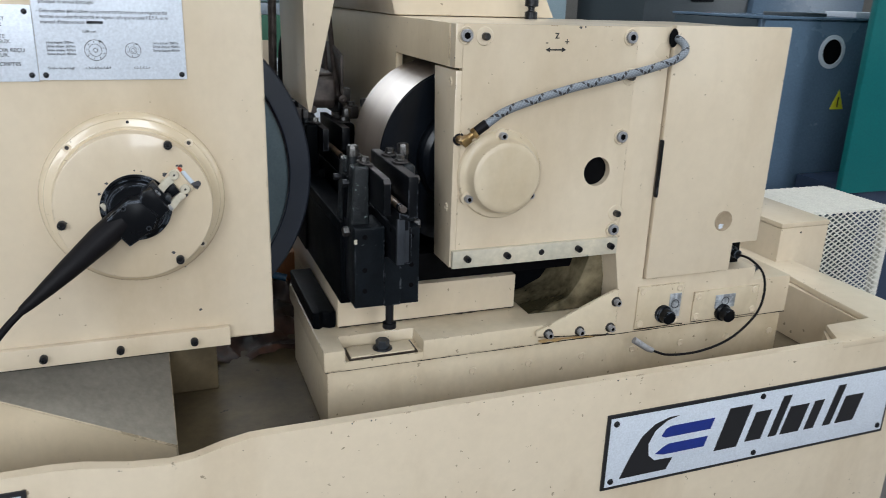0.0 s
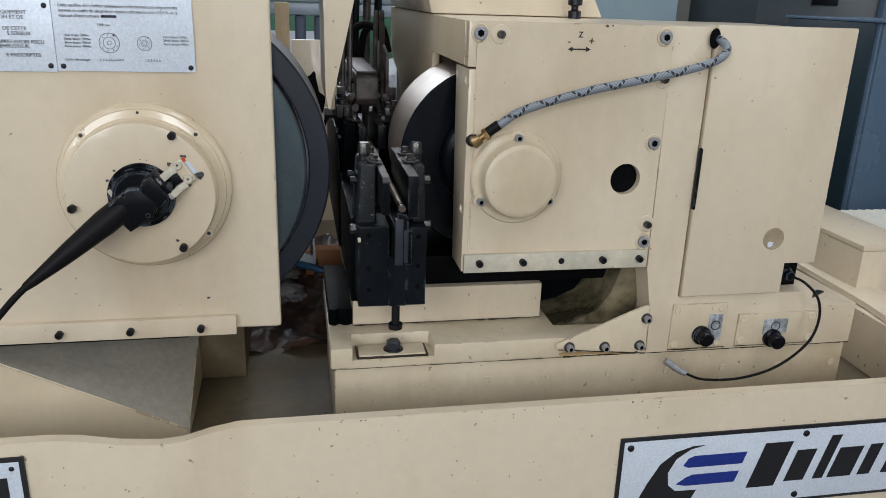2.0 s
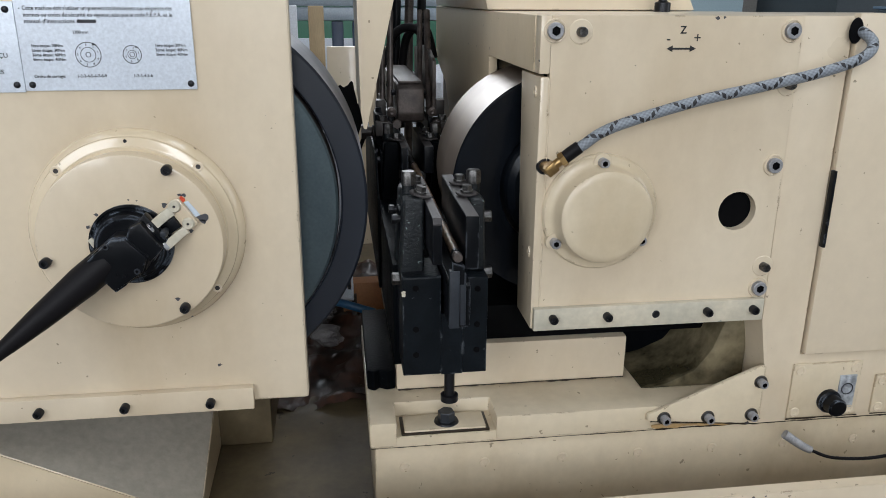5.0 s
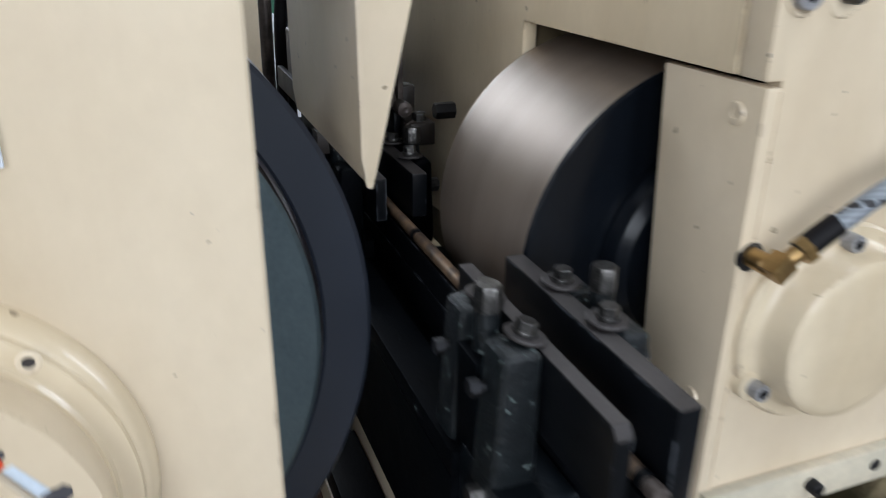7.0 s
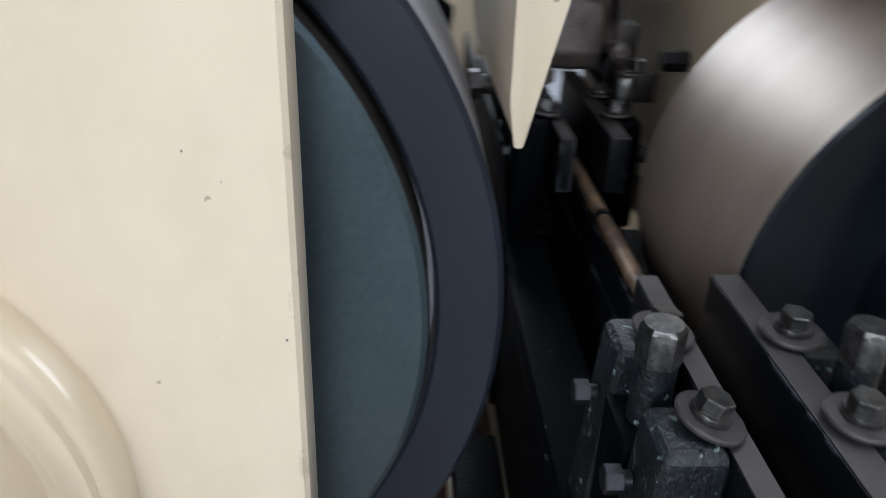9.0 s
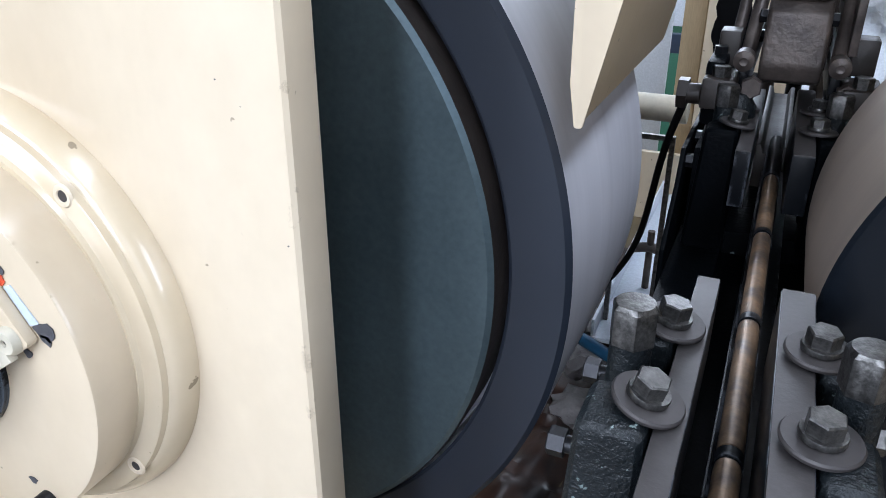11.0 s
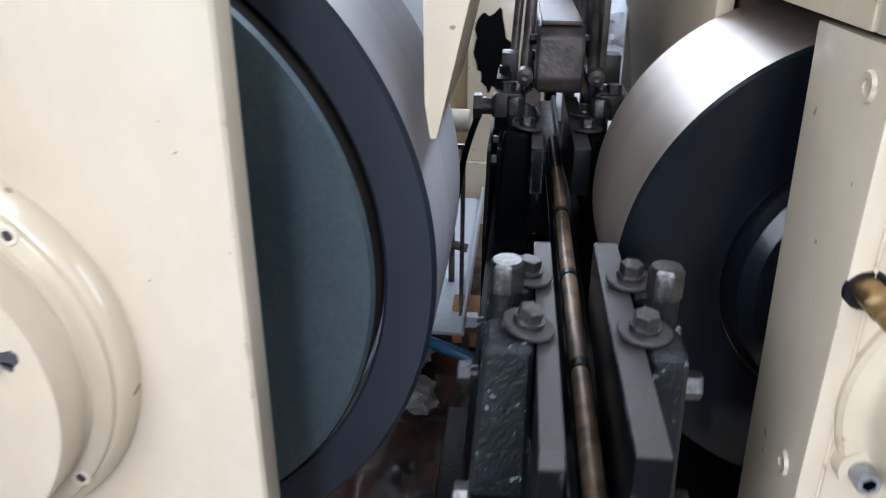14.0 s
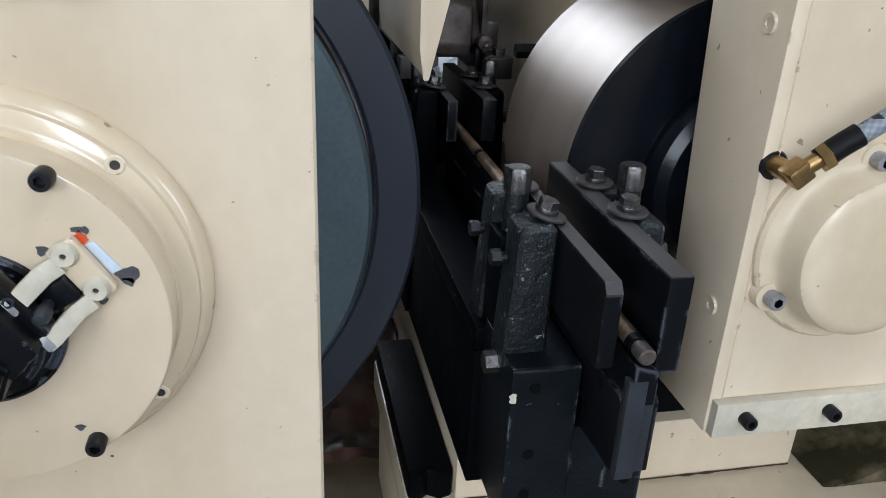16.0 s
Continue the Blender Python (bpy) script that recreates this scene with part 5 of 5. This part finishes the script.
part("cable", sweep([(-0.144, 0.9595, 1.0815), (-0.161, 0.957, 1.065), (-0.185, 0.955, 1.038), (-0.225, 0.955, 0.995), (-0.28, 0.960, 0.935), (-0.33, 0.975, 0.86), (-0.36, 1.0, 0.775)], 0.0043, 12), RUBBER, plug)
CAP_SCREW = two_tone(finish(lathe([(0, 0.0004), (0.0015, 0.0004), (0.0017, 0.0012), (0.0028, 0.0012), (0.0032, 0)], 18), STEEL_BLUE), 0.0016)
for x, z in ((-0.0275, 1.187), (-0.0005, 1.1605)):
    place("cap_screw", CAP_SCREW, front(x, 0.9888, z), plug)
for x, z, k in ((0.013, 1.2035, 0.9), (-0.030, 1.1505, 0.8)):
    place("block_screw", CAP_SCREW, front(x, 1.0045 if z > 1.17 else 0.9905, z) @ Matrix.Scale(k, 4), plug)
for x0, z0, k in ((-0.0555, 1.183, 0), (-0.054, 1.166, 1)):
    lug = prism([(x0, z0), (x0 + 0.004, z0 + 0.003), (x0 + 0.010, z0 - 0.004), (x0 + 0.005, z0 - 0.008)], "y", 1.0255, 1.0318, 0.0008)
    part("socket_lug", lug, PLASTIC if k else CREAM_WORN, plug)

latch = thing("plug_latch", "chipped cream latch bracket with two crosshead screws", "latch", (0.035, 1.032, 1.206))
la = Matrix.Translation((0.0312, 0, 1.2018)) @ Matrix.Rotation(radians(-33), 4, "Y")
part("bracket_plate", moved(prism([(0.0035, -0.0175), (0.0170, -0.0175), (0.0185, -0.0160), (0.0185, 0.0150), (0.0170, 0.0165), (0.0035, 0.0165)], "y", 1.0262, 1.0318, 0.0012), la), CREAM, latch)
arm_side = [(0.006, 1.0235), (-0.002, 1.0225), (-0.0115, 1.0060), (-0.0165, 1.0035), (-0.0172, 1.0065), (-0.0135, 1.0085), (-0.0050, 1.0270), (0.006, 1.0275)]
for w0, w1 in ((0.0040, 0.0140), (-0.0195, -0.0105)):
    fing = part("finger", moved(prism(arm_side, "z", w0, w1, 0.0009), la), CREAM_WORN, latch, "bent cream finger worn to metal")
    part("finger_tip", moved(prism([(-0.0174, 1.0030), (-0.0135, 1.0045), (-0.0135, 1.0080), (-0.0176, 1.0068)], "z", w0 + 0.0008, w1 - 0.0008, 0.0006), la), SCREW_GREY, fing)
for w in (-0.0112, 0.0112):
    c = la @ Vector((0.0105, 0, w))
    place("crosshead_screw", CHEESE, front(c.x, 1.0262, c.z), latch)
part("slide_bolt", moved(lathe([(0, 0.020), (0.003, 0.0195), (0.0042, 0.017), (0.0042, 0.010), (0.0030, 0.009), (0.0030, 0)], 20), la @ front(-0.0105, 1.024, -0.0035)), STEEL_BLUE, latch)
part("latch_core", moved(prism([(-0.012, -0.0095), (0.0034, -0.0095), (0.0034, 0.0030), (-0.012, 0.0030)], "y", 1.0215, 1.0318, 0.001), la), BLACK_STEEL, latch)
part("bare_strip", moved(prism([(0.0190, -0.0105), (0.0245, -0.0115), (0.0235, 0.0075), (0.0190, 0.0085)], "y", 1.0314, 1.0319), la), PALE_BLUE, latch, "pale blue primer strip")
for seed, (u, w), s, mat_ in ((3, (0.0195, 0.0125), 1.3, RED_PAINT), (5, (0.0245, -0.0155), 1.7, CHIP), (8, (0.0225, -0.0185), 1.2, CHIP), (9, (0.0235, 0.0150), 0.9, CHIP), (13, (0.0205, 0.0175), 0.7, CHIP), (11, (0.001, 0.0175), 1.0, CHIP), (12, (0.006, -0.0195), 0.9, CHIP), (15, (-0.002, -0.0145), 0.8, CHIP)):
    c = la @ Vector((u, 0, w))
    place("paint_spot", chip_mesh(seed, 0.0036 * s, mat_), front(c.x, 1.0318, c.z), latch)
for i, (x, z, k) in enumerate(((-0.0545, 1.196, 0.7), (0.0395, 1.092, 0.3), (-0.012, 1.2235, 0.35), (-0.004, 1.2225, 0.25))):
    place("paint_flake", CHIPS[(i + 2) % 5], front(x, 1.0318 if z > 1.085 else 1.0738, z) @ Matrix.Scale(k, 4), housing)

lead = thing("sensor_cable", "thin black sensor cable with a metal tip hanging from its plug", "cable", (0.975, 1.06, 1.0))
part("plug", lathe([(0.010, 0), (0.011, 0.003), (0.011, 0.016), (0.008, 0.018), (0.008, 0.028), (0, 0.028)], 24, m=front(0.980, 1.09, 1.015)), PLASTIC, lead)
part("plug_nut", lathe([(0.013, 0), (0.013, 0.008)], 24, hexes=(0, 1), m=front(0.980, 1.098, 1.015)), BLACK_BOLT, lead)
part("cable", sweep([(0.980, 1.064, 1.015), (0.990, 1.04, 1.012), (1.008, 1.025, 0.99), (1.012, 1.018, 0.955), (0.993, 1.010, 0.918), (0.940, 1.004, 0.882), (0.880, 1.008, 0.863), (0.825, 1.020, 0.858), (0.795, 1.030, 0.866)], 0.0022, 10), RUBBER, lead)
part("metal_tip", sweep([(0.797, 1.0295, 0.8655), (0.785, 1.034, 0.871), (0.764, 1.041, 0.885)], [0.0048, 0.0055, 0.006], 16, 5), SCREW_GREY, lead, "bright metal tip")

# ---------------------------------------------------------------- behind the machine head, in and over the tray
sbox = thing("side_box", "cream-painted steel box with flat lid beside the tray", "metal box", (1.40, 1.45, 0.0))
part("box_body", box(1.310, 1.447, 1.298, 1.63, 0.40, 0.968, 0.003), CREAM, sbox)
part("box_lid", prism([(1.309, 0.9682), (1.448, 0.9682), (1.448, 0.980), (1.309, 0.980)], "y", 1.297, 1.631, 0.003), CREAM, sbox)
part("box_leg", box(1.33, 1.44, 1.31, 1.60, 0.0, 0.399), CREAM, sbox)
place("screw", RIVET, front(1.368, 1.2995, 0.955), sbox)

mesh_guard = thing("mesh_guard", "cream-white expanded metal guard panel", "mesh guard", (1.75, 1.7, 0.0))
strands = None
mx0, mx1, mz0, mz1, my = 1.46, 2.10, 0.50, 0.868, 1.66
step, sl = 0.027, 0.62
for sgn in (1, -1):
    u = mx0 - (mz1 - mz0) / sl
    while u < mx1 + (mz1 - mz0) / sl:
        za, zb = mz0, mz1
        xa, xb = (u, u + (mz1 - mz0) / sl * 1.0) if sgn > 0 else (u + (mz1 - mz0) / sl, u)
        pts = []
        for X, Z in ((xa, za), (xb, zb)):
            pts.append([X, Z])
        (xa, za), (xb, zb) = pts
        if xa != xb:
            k = (zb - za) / (xb - xa)
            for p in pts:
                if p[0] < mx0:
                    p[1] += (mx0 - p[0]) * k
                    p[0] = mx0
                if p[0] > mx1:
                    p[1] += (mx1 - p[0]) * k
                    p[0] = mx1
        (xa, za), (xb, zb) = pts
        if abs(xa - xb) > 0.01 and mz0 - 1e-6 <= min(za, zb) and max(za, zb) <= mz1 + 1e-6:
            d = Vector((xb - xa, zb - za)).normalized() * 0.0016
            o = my + 0.0012 * sgn
            strands = prism([(xa - d.y, za + d.x), (xb - d.y, zb + d.x), (xb + d.y, zb - d.x), (xa + d.y, za - d.x)], "y", o - 0.0014, o + 0.0014, bm=strands)
        u += step
# the same mesh folded back as the top of the guard
fold = strands.copy()
moved(fold, Matrix(((1, 0, 0, 0), (0, 0, -0.75, my + 0.75 * mz1), (0, 1, 0, mz1 - my), (0, 0, 0, 1))))
tagged(part("expanded_mesh", strands, WHITE_MESH, mesh_guard), kind="stuff")
tagged(part("top_mesh", fold, WHITE_MESH, mesh_guard), kind="stuff")
part("guard_frame", box(mx0 - 0.012, mx1, my + 0.002, my + 0.008, mz1 - 0.004, mz1 + 0.003), WHITE_MESH, mesh_guard)
part("guard_post", box(mx0 - 0.012, mx0 + 0.012, my + 0.004, my + 0.028, 0.0, mz1), WHITE_MESH, mesh_guard)
part("guard_post", box(mx1 - 0.012, mx1 + 0.012, my + 0.004, my + 0.028, 0.0, mz1), WHITE_MESH, mesh_guard)

motor = thing("guarded_drive", "dark navy drive housing behind the mesh guard", "machine", (1.8, 1.85, 0.0))
part("drive_body", box(1.50, 2.06, 1.73, 1.95, 0.06, 0.80, 0.02, 3), SIDE_NAVY, motor)
part("drive_base", box(1.52, 2.04, 1.75, 1.93, 0.0, 0.0598), CABINET_DARK, motor)

# cabinets of the machines behind
cab = thing("control_cabinet", "slate-blue steel control cabinet with a round cable opening", "cabinet", (2.5, 2.5, 0.0))
part("cabinet_body", box(2.03, 2.95, 2.262, 2.75, 0.08, 1.392, 0.004), SLATE, cab)
part("side_panel", box(2.022, 2.0295, 2.275, 2.745, 0.09, 1.39, 0.002), SIDE_NAVY, cab)
part("cabinet_door", box(2.036, 2.94, 2.249, 2.2615, 0.10, 1.388, 0.004), SLATE, cab)
part("cabinet_top", box(2.02, 2.96, 2.245, 2.76, 1.3925, 1.402, 0.002), SLATE, cab)
ring = part("opening_ring", lathe([(0.060, 0), (0.060, 0.004), (0.045, 0.005), (0.045, 0)], 40, m=front(2.36, 2.249, 1.282), caps=False), PLATE_METAL, cab, "grey metal ring")
# near-black disc paints the shade behind the ring
part("opening", lathe([(0.0448, 0), (0.0448, 0.001), (0, 0.001)], 40, m=front(2.36, 2.2488, 1.282)), SHADE_OIL_BLACK, ring)
tri_ = part("warning_triangle", prism([(2.40, 1.072), (2.465, 1.072), (2.4325, 1.145)], "y", 2.247, 2.2488), YELLOW, cab, "yellow warning triangle")
part("bolt_symbol", prism([(2.430, 1.080), (2.436, 1.080), (2.437, 1.118), (2.430, 1.118)], "y", 2.2462, 2.2468), MARKER, tri_)
part("plinth", box(2.05, 2.93, 2.28, 2.74, 0.0, 0.079), CABINET_DARK, cab)
for x, w, h in ((2.20, 0.16, 0.012), (2.50, 0.20, 0.02)):
    part("papers" if h > 0.015 else "tray", box(x, x + w, 2.30, 2.45, 1.4025, 1.4025 + h, 0.002), WHITE if h > 0.015 else CABINET_DARK, cab)
teal = thing("teal_machine", "teal-green painted machine cover", "machine", (2.5, 1.98, 0.0))
part("cover", box(2.145, 3.0, 1.90, 1.925, 0.845, 2.1, 0.006), TEAL, teal)
part("body", box(2.62, 3.0, 1.926, 2.20, 0.845, 2.1, 0.006), TEAL, teal)
part("frame", box(2.25, 3.0, 1.92, 2.20, 0.0, 0.844, 0.004), NAVY, teal)
dark = thing("switch_cabinet", "dark grey electrical cabinet with a red switch", "cabinet", (2.6, 3.4, 0.0))
part("cabinet_body", box(2.06, 2.62, 3.02, 3.6, 0.0, 2.1, 0.006), CABINET_DARK, dark)
part("side_door", box(2.63, 3.3, 3.0, 3.6, 0.0, 2.1, 0.006), SLATE, dark)
part("switch_plate", box(2.30, 2.42, 3.012, 3.0195, 1.44, 1.56, 0.003), BLACK_STEEL, dark)
part("red_switch", lathe([(0.022, 0), (0.022, 0.02), (0.015, 0.03), (0, 0.03)], 24, m=front(2.36, 3.012, 1.53)), RED_PAINT, dark, "red rotary switch")
pale = thing("pale_machine", "pale blue-grey painted sheet-metal machine enclosure", "machine", (1.2, 4.0, 0.0))
part("enclosure", box(0.9, 2.0, 3.6, 4.4, 0.0, 1.75, 0.01), surface("pale_blue_grey_paint", (0.36, 0.46, 0.50), (0.28, 0.37, 0.42), 0.4), pale)
part("handle_bar", sweep([(1.40, 1.95, 1.0), (1.62, 1.95, 1.0)], 0.012), BLACK_STEEL, pale)

# rear of the tray: steel frame, pipes, timber, cloth
frame_ = thing("navy_steel_frame", "navy-painted steel frame of a neighbouring machine", "steel frame", (0.2, 3.0, 0.0))
for x in (-0.10, 0.192, 0.262, 0.60):
    part("post", box(x, x + 0.04, 2.98, 3.02, 0.0, 1.345, 0.008), NAVY, frame_)
for z in (1.346, 1.392):
    part("rail", box(-0.4, 0.9, 2.97, 3.03, z, z + 0.044, 0.012), PALE_STEEL, frame_, "pale blue-grey steel rail")
part("low_rail", box(-0.4, 0.9, 3.021, 3.05, 0.95, 1.0, 0.003), NAVY, frame_)
crate = thing("cream_block", "cream-painted steel block behind the grinding wheel", "metal block", (0.24, 2.2, 0.0))
part("block", box(0.195, 0.262, 2.335, 2.42, 0.0, 1.272, 0.004), CREAM, crate)
part("block_cap", box(0.190, 0.267, 2.33, 2.425, 1.2725, 1.285, 0.003), WHITE, crate)
greenm = thing("green_machine", "green-painted machine with a white panel", "machine", (0.2, 4.2, 0.0))
part("housing", box(-0.6, 0.7, 3.8, 4.6, 0.0, 1.65, 0.02), GREEN, greenm)
part("panel", box(-0.3, 0.3, 3.78, 3.7995, 0.9, 1.25, 0.004), WHITE, greenm)
pipes = thing("coolant_pipes", "row of dark coolant pipes behind the wheel hood", "pipes", (0.36, 1.95, 0.8))
for i, x in enumerate((0.30, 0.335, 0.365, 0.395)):
    part("pipe", sweep([(x, 1.98 + 0.02 * i, 0.766), (x, 1.98 + 0.02 * i, 1.2), (x + 0.005, 1.98 + 0.02 * i, 1.46)], 0.010), BLACK_STEEL if i % 2 else OLD_STEEL, pipes)
for i in range(2):
    part("bent_hose", sweep([(0.31 + 0.03 * i, 1.93, 1.15), (0.32 + 0.03 * i, 1.92, 1.33), (0.37 + 0.02 * i, 1.90, 1.36), (0.41, 1.90, 1.30)], 0.009), RUBBER, pipes)
post = thing("timber_post", "pale timber post leaning behind the tray", "timber post", (0.07, 2.3, 0.0))
part("post", box(0.135, 0.175, 2.36, 2.40, 0.0, 1.40, 0.003), TIMBER, post)
sheet_ = thing("splash_sheet", "cream splash sheet with a large black oil stain", "sheet", (0.25, 2.4, 0.765))
part("sheet", box(0.18, 0.34, 2.318, 2.326, 0.70, 1.30, 0.002), CREAM, sheet_)
stain = bmesh.new()
rim_ = []
for i in range(48):
    a = 2 * math.pi * i / 48
    k = 1 + 0.38 * noise.fractal(Vector((math.cos(a) * 1.6, math.sin(a) * 1.6, 4.2)), 1.0, 2.0, 4)
    rim_.append(stain.verts.new((0.226 + 0.036 * k * math.cos(a), 2.3172, 1.125 + 0.085 * k * math.sin(a))))
stain.faces.new(rim_)
for v in bmesh.ops.extrude_face_region(stain, geom=stain.faces[:])["geom"]:
    if isinstance(v, bmesh.types.BMVert):
        v.co.y += 0.0006
part("oil_stain", stain, SHADE_OIL_BLACK, sheet_, "large black oil stain")
cloth = thing("white_panel", "white plastic panel standing behind the tray", "panel", (0.0, 2.5, 0.0))
part("panel", box(-0.08, 0.10, 2.50, 2.51, 0.0, 1.40, 0.003), WHITE, cloth)
# added white sheet that brightens the background in place of blurred pale clutter
film_ = bmesh.new()
bmesh.ops.create_grid(film_, x_segments=36, y_segments=36, size=0.5)
for v in film_.verts:
    q = Vector((v.co.x * 7, v.co.y * 7, 1.7))
    fold = noise.fractal(q, 1.0, 2.0, 4)
    v.co = (0.52 + v.co.x * 0.36 + 0.01 * fold, 2.42 + 0.10 * v.co.y + 0.035 * fold, 1.02 + v.co.y * 0.42 + 0.015 * fold)
bmesh.ops.solidify(film_, geom=film_.faces[:], thickness=0.002)
wrap = whole("pale_filler_sheet", film_, WHITE, "crumpled pale sheet added for bright clutter behind the tray", "plastic sheet")
# stand added only to carry the pale sheet
stand_ = thing("wrap_stand", "dark steel stand added under the pale sheet", "stand", (0.52, 2.48, 0.0))
part("stand_bar", box(0.33, 0.71, 2.47, 2.49, 1.16, 1.18, 0.003), BLACK_STEEL, stand_)
for x in (0.34, 0.69):
    part("stand_leg", box(x, x + 0.02, 2.47, 2.49, 0.0, 1.159, 0.003), BLACK_STEEL, stand_)
rail = thing("cross_pipe", "pale horizontal pipe behind the wheels", "pipe", (0.15, 1.9, 0.0))
part("pipe", sweep([(0.02, 1.90, 1.093), (0.13, 1.90, 1.093), (0.212, 1.90, 1.093)], 0.018), CREAM_WORN, rail)
part("stand", box(0.09, 0.11, 1.89, 1.91, 0.766, 1.076), OLD_STEEL, rail)
rack = thing("steel_channel", "pale steel channel with a tee handle lying along the tray", "steel channel", (0.2, 1.95, 0.766))
part("channel_web", box(0.150, 0.222, 1.70, 2.25, 0.835, 0.841, 0.001), PLATE_METAL, rack)
for x in (0.150, 0.218):
    part("channel_flange", box(x, x + 0.004, 1.70, 2.25, 0.8412, 0.866, 0.001), PLATE_METAL, rack)
    part("channel_leg", box(x, x + 0.010, 1.72, 1.74, 0.766, 0.8348), OLD_STEEL, rack)
part("tee_handle", sweep([(0.165, 1.86, 0.90), (0.190, 1.86, 0.905), (0.215, 1.86, 0.90)], 0.007), OLD_STEEL, rack)
part("handle_stem", sweep([(0.19, 1.86, 0.842), (0.19, 1.86, 0.87), (0.19, 1.86, 0.93)], 0.005), OLD_STEEL, rack)
for x in (0.158, 0.214):
    part("upright_rod", box(x - 0.003, x + 0.003, 1.747, 1.753, 0.8415, 1.10), BOLT_STEEL, rack)
part("top_rod", box(0.1612, 0.2108, 1.747, 1.753, 1.094, 1.10), BOLT_STEEL, rack)
hoses = thing("tray_hose", "blue coolant hose lying in the tray", "hose", (0.15, 1.65, 0.766))
part("hose", sweep([(0.02, 1.80, 0.84), (0.10, 1.70, 0.855), (0.18, 1.64, 0.86), (0.26, 1.62, 0.84)], 0.008), BLUE_HOSE, hoses)
wire = thing("black_cable", "black cable looping down behind the work rest", "cable", (0.2, 1.6, 0.766))
part("cable", sweep([(0.246, 1.51, 1.205), (0.228, 1.56, 1.14), (0.205, 1.62, 1.02), (0.17, 1.64, 0.95), (0.12, 1.68, 0.90), (0.05, 1.72, 0.86)], 0.0034), RUBBER, wire)
block = thing("wood_block", "orange-brown wooden block lying in the tray", "wood block", (0.245, 1.78, 0.767))
part("block", box(0.20, 0.33, 1.76, 1.80, 0.767, 0.85, 0.002), ORANGE, block)
carton = thing("cardboard_carton", "orange-brown cardboard carton on the floor beyond the tray", "carton", (0.33, 2.75, 0.0))
part("carton_body", box(0.20, 0.46, 2.62, 2.90, 0.0, 0.95, 0.004), ORANGE, carton)
part("carton_flap", box(0.19, 0.47, 2.61, 2.66, 0.951, 0.956), PLASTER, carton)
sl_ = bmesh.new()
bmesh.ops.create_grid(sl_, x_segments=40, y_segments=60, size=0.5)
for v in sl_.verts:
    p = Vector((0.188 + v.co.x * 0.216, 1.74 + v.co.y * 0.70, 0))
    h = 0.020 * noise.fractal(p * 16, 1.0, 2.0, 4) + 0.012
    v.co = (p.x, p.y, 0.760 + max(0.0, h) + 0.012 * min(1, max(0, (p.y - 1.49) / 0.10)) * min(1, max(0, (p.x - 0.09) / 0.08)))
whole("grinding_sludge", sl_, RUST, "brown oily grinding sludge in the tray", "sludge", "stuff")
for i in range(3):
    rnd = random.Random(40 + i)
    k = bmesh.new()
    bmesh.ops.create_icosphere(k, subdivisions=3, radius=0.03)
    for v in k.verts:
        v.co = v.co * (1 + 0.5 * noise.fractal(v.co * 45 + Vector((i, 2 * i, 0)), 1, 2, 3))
        v.co.z *= 0.55
    moved(k, Matrix.Translation((0.170 - 0.018 * i, 1.58 + 0.10 * i, 0.815)))
    whole("sludge_lump", k, GREY_SLUDGE, "grey lump of caked grinding sludge in the tray", "sludge", group="sludge lumps")
